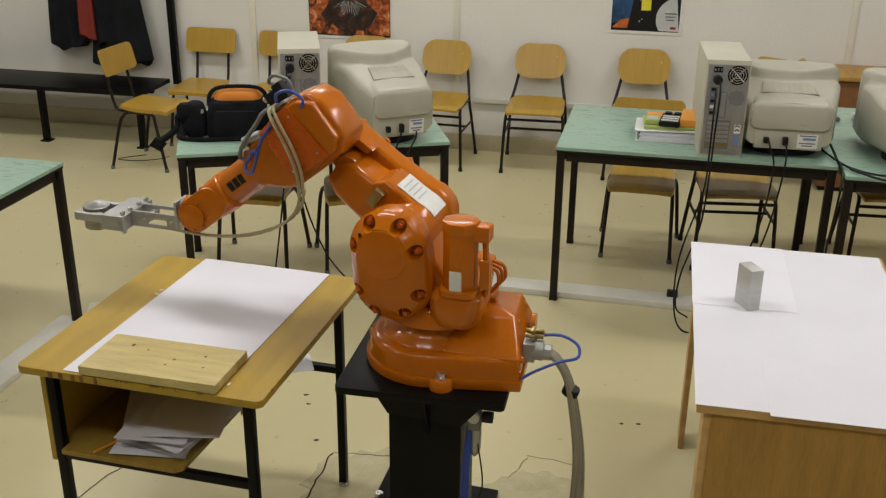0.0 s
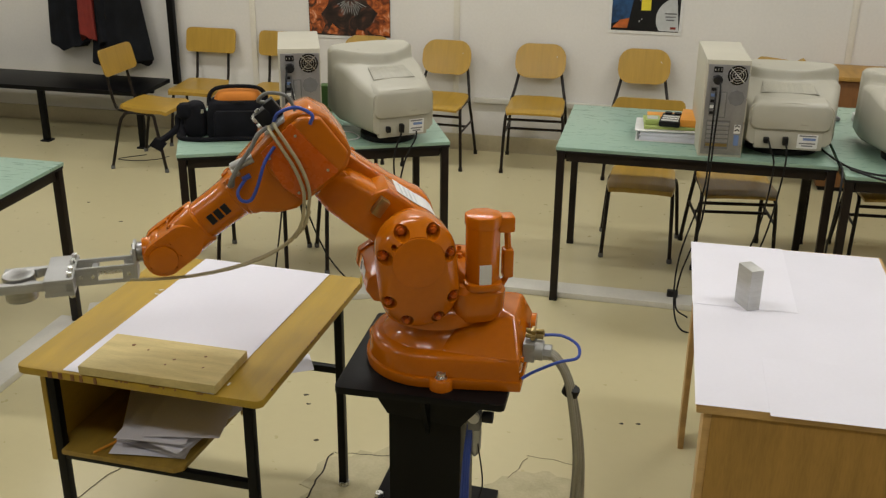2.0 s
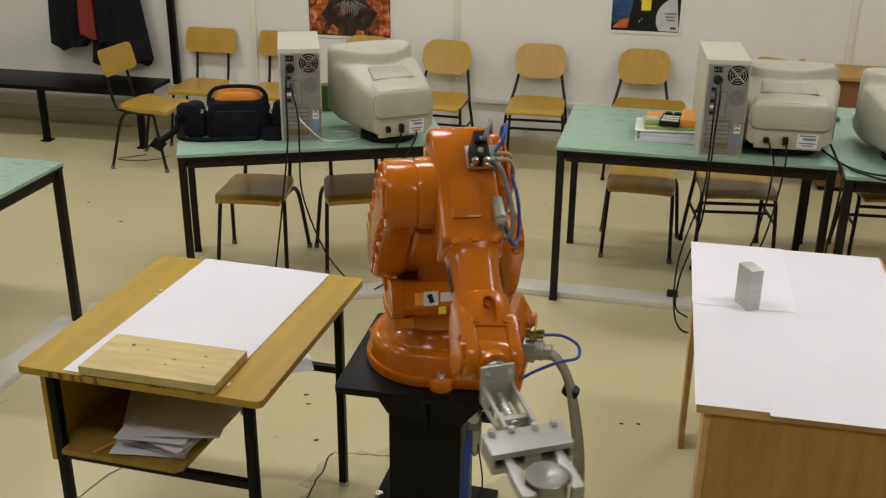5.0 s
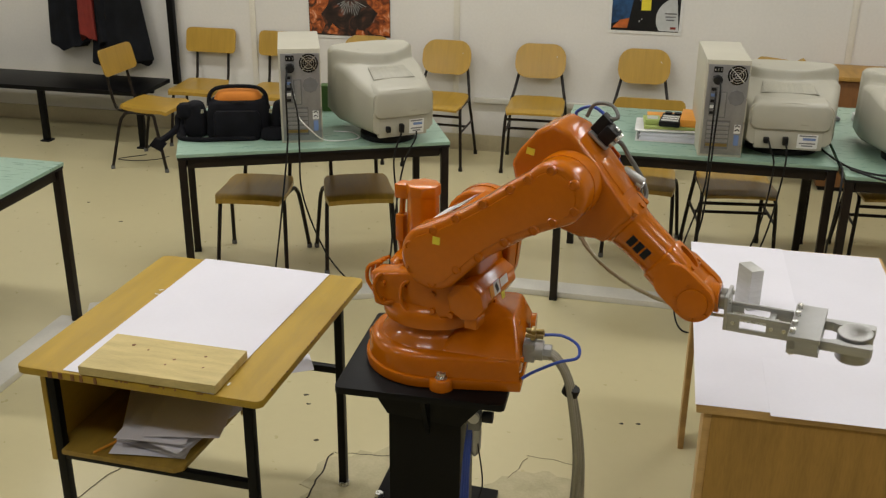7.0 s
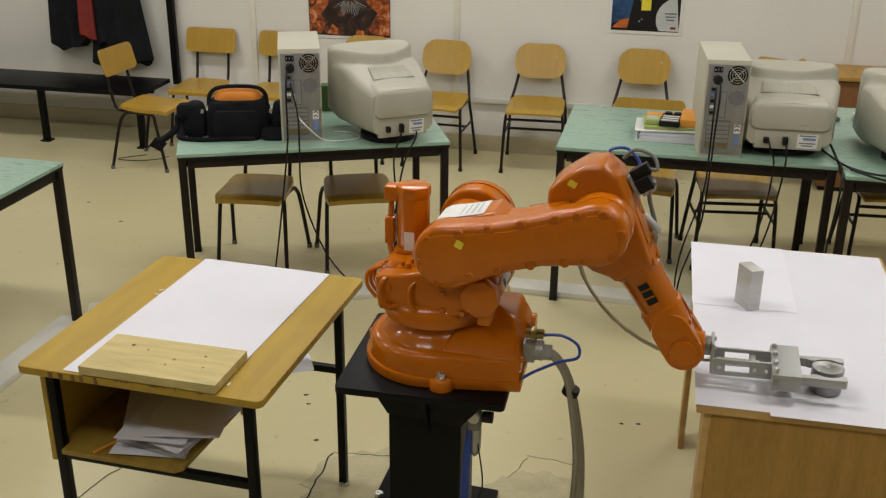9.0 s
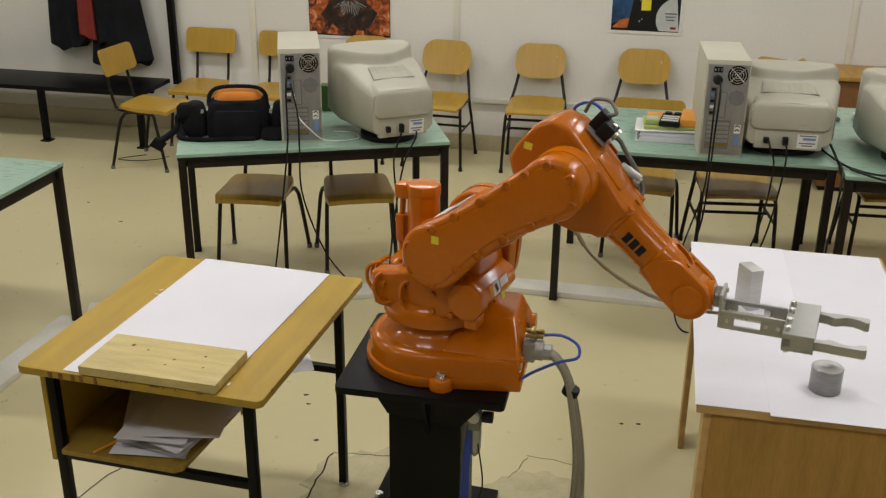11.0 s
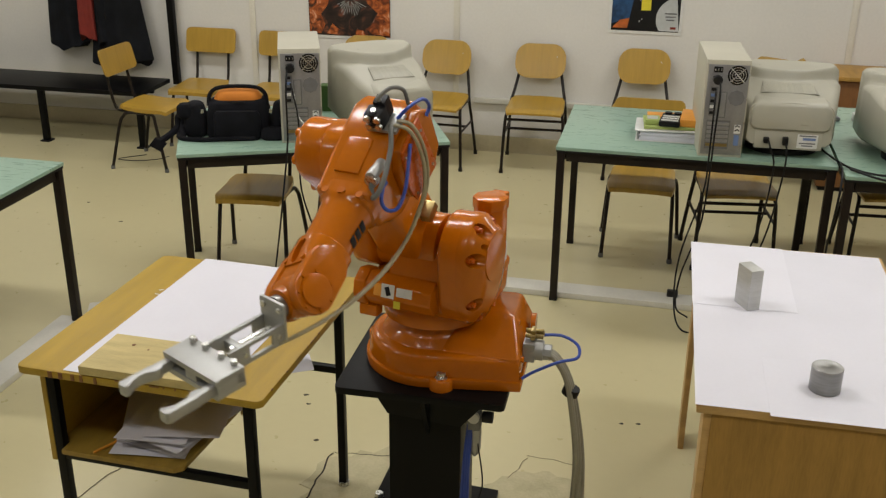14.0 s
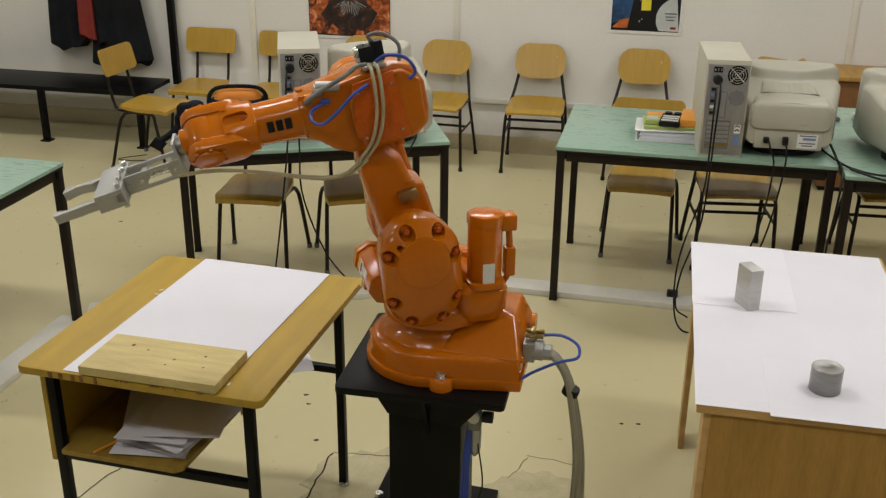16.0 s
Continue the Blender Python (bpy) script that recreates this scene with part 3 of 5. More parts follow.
p1 = poster(-0.8595, 0.591, 0.718, 0.80, "dark printed poster with orange machine arms")
part("picture", box(B(), 0.57, 0.0015, 0.76, T(0, -0.0028, 0.40), 0), PHOTO_DARK, p1)
ARMS = [[(-0.28, 0.03), (-0.20, 0.03), (-0.17, 0.09), (-0.20, 0.16), (-0.15, 0.22), (-0.13, 0.30), (-0.19, 0.34), (-0.28, 0.30)],
        [(0.28, 0.03), (0.16, 0.04), (0.12, 0.07), (0.17, 0.12), (0.20, 0.18), (0.13, 0.24), (0.10, 0.31), (0.16, 0.36), (0.28, 0.33)],
        [(-0.16, 0.03), (-0.09, 0.03), (-0.07, 0.06), (-0.12, 0.10)], [(0.04, 0.03), (0.11, 0.03), (0.10, 0.06), (0.05, 0.07)]]
for k, pts in enumerate(ARMS):
    part("print_shape", prism(B(), pts, 0.001, T(0, -0.0045 - 0.0004 * k, 0) @ XZ, 0), PHOTO_ORANGE, p1, "orange printed machine arm")
for k in range(14):
    a = radians(205 + 10 * k)
    part("print_spark", box(B(), 0.0025, 0.0008, 0.07 + 0.03 * math.sin(5 * k), T(0.01 + 0.07 * math.cos(a), -0.0046, 0.27 + 0.07 * math.sin(a)) @ R(90 - math.degrees(a), "Y"), 0), PALEPRINT, p1, "pale spark streak")
p2 = poster(1.0995, 0.459, 0.843, 0.80, "poster with blue sky, black field and a grey disc")
part("picture", box(B(), 0.425, 0.0015, 0.77, T(0, -0.0028, 0.405), 0), BLACK, p2)
part("print_sky", prism(B(), [(-0.212, 0.06), (-0.10, 0.10), (-0.05, 0.40), (-0.212, 0.40)], 0.001, T(0, -0.0045, 0) @ XZ, 0), NAVY, p2, "blue printed sky")
part("print_shape", prism(B(), [(-0.205, 0.035), (-0.11, 0.035), (-0.10, 0.10), (-0.16, 0.085)], 0.001, T(0, -0.0055, 0) @ XZ, 0), ORANGEPRINT, p2, "orange printed arm shape")
disc = [(0.20 + 0.135 * math.cos(a), 0.10 + 0.135 * math.sin(a)) for a in [radians(95 + 10.5 * i) for i in range(13)]]
part("print_disc", prism(B(), [(0.2125, 0.024)] + [(min(0.2125, x), max(0.024, y)) for x, y in disc], 0.001, T(0, -0.005, 0) @ XZ, 0), PALEPRINT, p2, "pale grey printed disc")
part("print_block", box(B(), 0.06, 0.001, 0.10, T(0.0, -0.005, 0.20), 0), YELLOW, p2, "yellow printed block")
for k in range(3):
    part("text_bar", box(B(), 0.075 - 0.012 * k, 0.001, 0.008, T(0.155, -0.0065, 0.135 - 0.02 * k), 0), GREYPLATE, p2)
part("mark", box(B(), 0.035, 0.001, 0.014, T(0.175, -0.0065, 0.045), 0), REDCLOTH, p2, "small red printed mark")
for k in range(22):
    rnd = random.Random(k)
    part("print_dot", cyl(B(), 0.004, 0.001, T(rnd.uniform(-0.08, 0.10), -0.0048, rnd.uniform(0.05, 0.35)) @ R(90, "X"), seg=8), PALEPRINT, p2)

# floor trunking
for k, (x0, y0, x1, y1) in enumerate(((-1.60, 4.185, 0.215, 4.546), (0.215, 4.546, 1.75, 4.195), (-1.61, 4.22, -1.90, 2.92))):
    a, b = Vector((x0, y0, 0)), Vector((x1, y1, 0))
    dv = b - a
    m = Matrix.Translation((a + b) / 2) @ R(math.degrees(math.atan2(dv.y, dv.x)), "Z")
    slab("trim_duct_%d" % (k + 1), dv.length - (0.12 if k == 2 else 0.0), 0.12, 0.030, m @ T(0.06 if k == 2 else 0, 0, 0.015), DUCT, "grey-white floor cable duct", "trim", 0.005)


# ---- computers and things on the tables ----
def tower(m, label):
    t = thing("computer_tower", label, "computer", m, "computers")
    w, d, h = 0.176, 0.40, 0.405
    part("case", box(B(), w, d, h, T(0, d / 2, h / 2), 0.004), BEIGE, t, "aged beige sheet case")
    back = part("back_plate", box(B(), w - 0.014, 0.004, h - 0.03, T(0.002, -0.001, h / 2 - 0.004), 0.001), GALV, t, "bare metal back plate")
    f = -0.004
    fan = part("fan_opening", cyl(B(), 0.040, 0.003, T(0.038, f, 0.345) @ R(90, "X"), seg=28), BLACK, t, "black fan opening")
    for r in (0.012, 0.022, 0.032):
        bm = B()
        tube(bm, [(0.038 + r * math.cos(radians(a)), f - 0.003, 0.345 + r * math.sin(radians(a))) for a in range(0, 361, 20)], 0.0016, 6, 1, False)
        part("fan_guard", bm, BOLT, fan)
    for a in (45, 135):
        part("guard_bar", box(B(), 0.078, 0.0015, 0.004, T(0.038, f - 0.003, 0.345) @ R(a, "Y"), 0), BOLT, fan)
    for z in (0.366, 0.328):
        s = part("power_socket", box(B(), 0.036, 0.006, 0.024, T(-0.040, f, z), 0.003), BLACK, t, "black mains socket")
    part("plug", cyl(B(), 0.019, 0.030, T(-0.040, f - 0.016, 0.328) @ R(90, "X"), seg=16, bev=0.004), BLACK, t)
    part("vent_plate", cyl(B(), 0.033, 0.003, T(0.042, f, 0.252) @ R(90, "X"), seg=8), GREYPLATE, t, "dark punched vent")
    part("port_plate", box(B(), 0.030, 0.003, 0.120, T(-0.048, f, 0.235), 0.001), GREYPLATE, t)
    for k in range(5):
        part("port", box(B(), 0.020, 0.006, 0.012, T(-0.050, f - 0.003, 0.285 - 0.024 * k), 0.001), BLUELABEL if k == 1 else WHITELABEL if k == 3 else BLACK, t)
    part("slot_recess", box(B(), 0.094, 0.0015, 0.122, T(-0.018, f + 0.0007, 0.096), 0), GREYPLATE, t)
    part("bay_edge", box(B(), 0.036, 0.003, 0.110, T(-0.012, f, 0.222), 0.001), GREYPLATE, t, "dark punched bracket")
    part("bay_cover", box(B(), 0.024, 0.003, 0.100, T(-0.012, f - 0.002, 0.222), 0.001), GALV, t)
    for z, x in ((0.366, -0.040), (0.366, -0.052), (0.366, -0.028)):
        part("socket_pin", box(B(), 0.003, 0.002, 0.008, T(x, f - 0.0035, z), 0), BOLT, t)
    for k in range(6):
        part("slot_cover", box(B(), 0.088, 0.002, 0.0135, T(-0.018, f, 0.142 - 0.018 * k), 0.0008), BRASS if k == 5 else GALV, t)
    part("certificate_label", box(B(), 0.020, 0.001, 0.045, T(0.060, f, 0.075), 0), BLUELABEL, t)
    part("certificate_label", box(B(), 0.026, 0.001, 0.036, T(0.060, f, 0.122), 0), WHITELABEL, t)
    for z in (0.112, 0.129):
        part("print_arc", tube(B(), [(0.060 + 0.008 * math.cos(radians(a)), f - 0.001, z + 0.008 * math.sin(radians(a))) for a in range(10, 171, 20)], 0.0022, 6, 1, False), BLACK, t)
    for k in range(4):
        part("screw", cyl(B(), 0.004, 0.004, T(0.084, f, 0.05 + 0.1 * k) @ R(90, "X"), seg=8), BOLT, t)
    return t


TW2 = sized(pose(1.184, 4.251, 0.75, 0, 0, -8.2), 1.034)
TW1 = sized(pose(-0.628, 4.403, 0.75, 0, 0, 8.4), 1.031)
tower(TW2, "beige computer tower showing its metal back")
tower(TW1, "beige computer tower showing its metal back, beside the bag")


def monitor(m, label, tilt=0.0):
    """A tube monitor; the screen looks along +y, the back along -y."""
    t = thing("crt_monitor", label, "monitor", m, "tube monitors")

    def top(x, y, hw):
        edge = 0.085 + 0.160 * (x / 0.217) ** 2           # crescent rear edge of the hood
        slope = 0.236 + 0.046 * max(0.0, min(1.0, (y + 0.15) / 0.25)) ** 1.2 - 0.020 * (x / 0.2) ** 2
        k = max(0.0, min(1.0, (y - edge + 0.026) / 0.026))
        k = k * k * (3 - 2 * k)
        hood = 0.318 - 0.02 * max(0, (0.20 - y)) - 0.008 * (x / 0.217) ** 2
        z = slope + (hood - slope) * k
        r = 0.030
        over = max(0.0, (abs(x) - (hw - r)) / r)
        return z - r * (1 - math.sqrt(max(0.0, 1 - min(1, over) ** 2)))

    rings = []
    for j in range(91):
        y = 0.283 - 0.455 * j / 90
        f = max(0.0, min(1.0, (0.16 - y) / 0.33))
        hw = 0.2165 - 0.052 * f - 0.012 * f * f - (0.008 if j == 0 else 0)
        low = 0.030 + 0.030 * f + (0.006 if j == 0 else 0)
        ring = [(-hw + 0.02, y, low), (-hw, y, low + 0.02)]
        xs = [-hw + 0.0015] + [-hw + 0.03 * (0.15 + 0.2 * k) for k in range(4)] + [(-1 + 2 * k / 69) * (hw - 0.031) for k in range(70)] + [hw - 0.03 * (0.75 - 0.2 * k) for k in range(4)] + [hw - 0.0015]
        ring += [(x, y, top(x, y, hw)) for x in xs]
        rings.append(ring + [(hw, y, low + 0.02), (hw - 0.02, y, low)])
    part("shell", loft(B(), rings), MONITOR, t, "aged grey-beige shell with a hooded top", sharp=50)
    V = [(-0.070, 0.300, 0.110, 0.178, 0.030), (-0.155, 0.296, 0.108, 0.177, 0.030), (-0.175, 0.290, 0.100, 0.174, 0.028), (-0.184, 0.272, 0.084, 0.171, 0.022)]
    part("rear_cover", loft(B(), [[(x, y, z + (0.022 * (1 - (x / 0.15) ** 2) if z > 0.18 else 0)) for x, z in rrect(w, h, r, 9, 0, zc)] for y, w, h, zc, r in V]), MONITOR, t, "arched rear cover", sharp=50)
    vent = part("vent_panel", prism(B(), [(-0.105, -0.060), (0.105, -0.060), (0.092, 0.050), (-0.092, 0.050)], 0.004, T(0, 0.000, 0.2600) @ R(11.0, "X"), 0.001), BEIGE_DARK, t, "finely slotted vent panel")
    for k in range(34):
        part("vent_slat", box(B(), 0.0047, 0.104, 0.003, T(-0.0908 + 0.0055 * k, -0.005, 0.2606) @ R(11.0, "X"), 0.0005), MONITOR, vent)
    base = part("rear_panel", box(B(), 0.245, 0.030, 0.082, T(0, -0.159, 0.083), 0.006), MONITOR, t, "lower connector panel")
    for x, h in ((-0.080, 0.022), (-0.012, 0.034)):
        part("plug", box(B(), 0.020, 0.026, h, T(x, -0.184, 0.080), 0.004), BLACK, base)
    part("label_sticker", box(B(), 0.074, 0.0015, 0.058, T(0.068, -0.1745, 0.080), 0), WHITELABEL, base, "white type label")
    part("text_bar", box(B(), 0.046, 0.001, 0.010, T(0.074, -0.1758, 0.090), 0), BLUELABEL, base)
    for z, w in ((0.103, 0.060), (0.072, 0.058), (0.062, 0.040)):
        part("text_bar", box(B(), w, 0.001, 0.005, T(0.068, -0.1758, z), 0), GREYPLATE, base)
    part("text_bar", box(B(), 0.03, 0.002, 0.004, T(0.05, -0.1845, 0.150), 0), BEIGE_DARK, t)
    part("text_bar", box(B(), 0.045, 0.004, 0.001, T(-0.08, 0.17, 0.3155), 0), BEIGE_DARK, t)
    part("screen", box(B(), 0.36, 0.006, 0.24, T(0, 0.284, 0.175), 0.002), BLACK, t, "dark screen glass")
    part("neck", cyl(B(), 0.075, 0.040, T(0, 0.06, 0.035), seg=28), MONITOR, t)
    part("stand", cyl(B(), 0.135, 0.022, T(0, 0.01, 0.011), seg=32, bev=0.004), BLACK, t, "dark swivel foot")
    for ob in t.children:
        if not ob.name.startswith("stand"):
            ob.matrix_basis = T(0, 0, 0.003 * tilt) @ R(tilt, "X") @ ob.matrix_basis
    return t


monitor(pose(1.495, 4.400, 0.75, 0, 0, -10.2) @ Matrix.Diagonal((1.14, 1.04, 1.04, 1)), "aged beige tube monitor seen from behind, beside the tower")
monitor(pose(-0.252, 4.520, 0.75, 0, 0, 24.3) @ Matrix.Diagonal((0.92, 0.98, 1.10, 1)), "aged beige tube monitor turned on the green table", 4.5)
monitor(sized(pose(2.025, 4.23, 0.75, 0, 0, -12.4), 1.048), "aged beige tube monitor above trailing cables")


def bag():
    b = thing("camera_bag", "black nylon camera bag with an orange lid", "bag", pose(-0.930, 4.542, 0.75, 0, 0, 4.5))
    b.scale = (0.997, 0.977, 0.864)
    R_ = [(0.0, 0.27, 0.16, 0.02), (0.02, 0.285, 0.19, 0.04), (0.13, 0.275, 0.185, 0.05), (0.18, 0.255, 0.17, 0.06), (0.195, 0.22, 0.14, 0.06)]
    part("body", loft(B(), [[(x, y, z) for x, y in rrect(w, d, r, 5)] for z, w, d, r in R_]), FABRIC, b, sharp=60)
    L_ = [(0.190, 0.215, 0.13, 0.05), (0.205, 0.205, 0.125, 0.05), (0.226, 0.180, 0.11, 0.05), (0.234, 0.13, 0.08, 0.035)]
    part("lid", loft(B(), [[(x, y, z) for x, y in rrect(w, d, r, 5)] for z, w, d, r in L_]), ORANGEFABRIC, b, "orange padded lid", sharp=60)
    part("front_pocket", loft(B(), [[(x, y - 0.095, z) for x, y in rrect(w, d, 0.02, 4)] for z, w, d in ((0.0, 0.19, 0.05), (0.015, 0.21, 0.06), (0.13, 0.205, 0.055), (0.15, 0.18, 0.04))]), FABRIC, b)
    for sx in (-1, 1):
        part("side_pouch", loft(B(), [[(x + sx * 0.195, y - 0.01, z) for x, y in rrect(w, d, 0.04, 4)] for z, w, d in ((0.0, 0.08, 0.12), (0.02, 0.105, 0.14), (0.11, 0.10, 0.13), (0.165, 0.075, 0.10), (0.175, 0.05, 0.07))]), FABRIC, b)
        part("zip_pull", box(B(), 0.012, 0.004, 0.02, T(sx * 0.15, -0.10, 0.15), 0.001), BOLT, b)
    part("handle", tube(B(), [(-0.130, -0.03, 0.16), (-0.120, -0.02, 0.222), (-0.07, -0.01, 0.252), (0.07, -0.01, 0.252), (0.120, -0.02, 0.222), (0.130, -0.03, 0.16)], 0.010), FABRIC, b, "padded carrying handle")
    part("strap", tube(B(), [(-0.20, -0.06, 0.10), (-0.26, -0.05, 0.03), (-0.255, -0.10, 0.012), (-0.17, -0.135, 0.012), (-0.05, -0.13, 0.012), (0.08, -0.125, 0.012)], 0.012), FABRIC, b, "loose shoulder strap")
    part("strap", tube(B(), [(-0.20, -0.02, 0.12), (-0.24, -0.01, 0.10), (-0.252, -0.05, 0.05), (-0.24, -0.10, 0.012)], 0.012), FABRIC, b)
    part("strap", tube(B(), [(-0.21, -0.02, 0.13), (-0.27, 0.00, 0.10), (-0.275, -0.03, 0.05), (-0.305, -0.07, 0.020), (-0.345, -0.10, -0.005)], 0.016), FABRIC, b, "strap hanging past the table edge")
    part("buckle", box(B(), 0.060, 0.014, 0.055, T(-0.355, -0.105, -0.02) @ R(35, "Y"), 0.005), FABRIC, b, "black strap pad")
    part("side_pouch", loft(B(), [[(x - 0.235, y - 0.04, z) for x, y in rrect(w, d, 0.03, 4)] for z, w, d in ((0.10, 0.05, 0.06), (0.115, 0.075, 0.08), (0.16, 0.07, 0.075), (0.175, 0.045, 0.05))]), FABRIC, b)
    part("badge", box(B(), 0.055, 0.003, 0.010, T(0.01, -0.088, 0.192), 0.001), BLACK, b)
    part("strap", tube(B(), [(0.19, -0.06, 0.10), (0.235, -0.07, 0.07), (0.245, -0.08, 0.03), (0.20, -0.105, 0.012)], 0.008), FABRIC, b)
    part("pouch", loft(B(), [[(x + 0.165, y - 0.10, z) for x, y in rrect(w, d, 0.03, 4)] for z, w, d in ((0.0, 0.11, 0.06), (0.01, 0.13, 0.075), (0.045, 0.125, 0.07), (0.06, 0.10, 0.05))]), FABRIC, b)


bag()

BM = sized(pose(1.030, 4.569, 0.75, 0, 0, -12), 1.035)
binder = thing("ring_binder", "thick white ring binder lying on the green table", "binder", BM)
part("cover", box(B(), 0.285, 0.22, 0.004, T(0, 0, 0.002), 0.001), WHITELABEL, binder)
part("cover", box(B(), 0.285, 0.22, 0.004, T(-0.004, 0, 0.0475) @ R(-1.0, "Y"), 0.001), WHITELABEL, binder)
part("spine", box(B(), 0.006, 0.22, 0.043, T(0.1415, 0, 0.0247), 0.002), BLACK, binder, "black spine edge")
for k in range(6):
    part("paper_block", box(B(), 0.255 - 0.006 * (k % 3), 0.205, 0.0058, T(0.003 - 0.004 * (k % 2), 0.001 * (k % 3) - 0.004, 0.0072 + 0.0064 * k), 0.0008), PAPER, binder)
part("pocket", box(B(), 0.0045, 0.20, 0.034, T(-0.137, 0.0, 0.026), 0.001), WHITELABEL, binder)
tagged(part("exercise_book", box(B(), 0.25, 0.19, 0.014, T(0, 0, 0.007), 0.003), GREENBOOK, None, "", BM @ pose(0.012, 0.01, 0.0505, 0, 0, 3)), "yellow-green exercise book on the binder", "book")
tagged(part("orange_folder", box(B(), 0.10, 0.20, 0.032, T(0, 0, 0.016), 0.004), ORANGELABEL, None, "", BM @ pose(0.098, 0.02, 0.065, 0, 0, -4)), "orange folder on the stack of books", "folder")
tagged(part("orange_folder", box(B(), 0.14, 0.08, 0.014, T(0, 0, 0.007), 0.003), ORANGELABEL, None, "", BM @ pose(-0.03, 0.07, 0.065, 0, 0, 2)), "flat orange folder on the stack of books", "folder")
calc = thing("calculator", "dark calculator with pale key rows on the books", "calculator", BM @ pose(0.005, -0.02, 0.0655, 0, 0, -6))
part("body", box(B(), 0.090, 0.155, 0.024, T(0, 0, 0.012), 0.006), BLACK, calc)
part("dial", cyl(B(), 0.016, 0.010, T(-0.018, 0.06, 0.027), seg=18), BLACK, calc)
part("dial", cyl(B(), 0.016, 0.010, T(0.022, 0.06, 0.027), seg=18), BLACK, calc)
for k in range(3):
    part("key_row", box(B(), 0.072, 0.018, 0.004, T(0, -0.055 + 0.035 * k, 0.025), 0.001), WHITELABEL, calc)
tin = thing("small_box", "pale green card box on the books", "box", BM @ pose(-0.075, -0.03, 0.0655, 0, 0, 4))
part("body", box(B(), 0.065, 0.085, 0.022, T(0, 0, 0.011), 0.003), GREENBOOK, tin)
part("text_bar", box(B(), 0.045, 0.05, 0.001, T(0, 0, 0.0226), 0), PALEPRINT, tin)
tagged(part("green_case", box(B(), 0.12, 0.06, 0.13, T(0, 0, 0.065), 0.006), GREENDARK, None, "", pose(-0.548, 4.978, 0.75, 0, 0, 6.6)), "green plastic case standing behind the monitor", "box")
mouse = thing("computer_mouse", "grey computer mouse on the green table", "mouse", pose(1.885, 4.866, 0.7505, 0, 0, -68))
part("body", loft(B(), [[(x, y, z) for x, y in rrect(w, d, 0.028, 5)] for z, w, d in ((0, 0.046, 0.080), (0.010, 0.048, 0.084), (0.018, 0.040, 0.068), (0.023, 0.022, 0.040))]), GREYPLATE, mouse, sharp=60)
stripb = thing("power_strip", "white power strip on the green table", "power strip", pose(2.069, 4.862, 0.7505, 0, 0, -12.1))
part("body", box(B(), 0.17, 0.05, 0.035, T(0, 0, 0.0175), 0.005), WHITELABEL, stripb)
for k in range(3):
    part("socket", cyl(B(), 0.018, 0.003, T(-0.05 + 0.05 * k, 0, 0.036), seg=16), GREYPLATE, stripb)


def cable(name, pts, r, mat, label):
    return tagged(part(name, tube(B(), pts, r, 7, 8), mat, None, "", None, 80), label, "cable", "cables")


K = "black cable hanging from the computers"
cable("power_cable", [(-0.675, 4.349, 1.086), (-0.677, 4.307, 0.998), (-0.678, 4.298, 0.791), (-0.700, 4.277, 0.592), (-0.745, 4.301, 0.296), (-0.800, 4.375, 0.030), (-0.840, 4.405, 0.008)], 0.004, BLACK, K)
cable("power_cable", [(-0.663, 4.352, 1.029), (-0.630, 4.304, 0.895), (-0.628, 4.295, 0.750), (-0.620, 4.279, 0.543), (-0.535, 4.342, 0.247), (-0.420, 4.449, 0.039), (-0.340, 4.483, 0.008)], 0.004, BLACK, K)
cable("power_cable", [(-0.195, 4.377, 0.833), (-0.188, 4.344, 0.812), (-0.220, 4.329, 0.691), (-0.208, 4.349, 0.444), (-0.232, 4.384, 0.148), (-0.321, 4.418, 0.030), (-0.452, 4.390, 0.008)], 0.004, BLACK, K)
cable("signal_cable", [(-0.132, 4.417, 0.822), (-0.124, 4.366, 0.791), (-0.178, 4.330, 0.671), (-0.223, 4.366, 0.395), (-0.252, 4.403, 0.099), (-0.240, 4.443, 0.008)], 0.004, BLACK, K)
cable("mouse_cable", [(-0.652, 4.366, 0.978), (-0.630, 4.315, 0.895), (-0.577, 4.310, 0.833), (-0.526, 4.360, 0.776), (-0.444, 4.423, 0.756), (-0.383, 4.472, 0.756), (-0.425, 4.558, 0.756), (-0.507, 4.574, 0.756)], 0.003, WHITELABEL, "thin white cable from the tower to the table")
cable("power_cable", [(1.142, 4.202, 1.087), (1.138, 4.169, 1.025), (1.132, 4.167, 0.870), (1.129, 4.164, 0.715), (1.120, 4.185, 0.460), (1.071, 4.240, 0.204), (1.052, 4.198, 0.061), (1.094, 4.135, 0.036)], 0.004, BLACK, K)
cable("signal_cable", [(1.130, 4.207, 1.046), (1.121, 4.175, 0.974), (1.118, 4.163, 0.777), (1.109, 4.162, 0.613), (1.049, 4.205, 0.307), (1.031, 4.153, 0.102), (1.053, 4.069, 0.010), (1.157, 4.030, 0.010)], 0.004, BLACK, K)
cable("power_cable", [(1.376, 4.215, 0.833), (1.373, 4.170, 0.818), (1.403, 4.182, 0.715), (1.382, 4.200, 0.460), (1.321, 4.275, 0.153), (1.260, 4.307, 0.012)], 0.004, BLACK, K)
cable("power_cable", [(1.447, 4.204, 0.823), (1.442, 4.164, 0.803), (1.445, 4.173, 0.695), (1.414, 4.202, 0.409), (1.353, 4.277, 0.123), (1.291, 4.319, 0.012)], 0.004, BLACK, K)
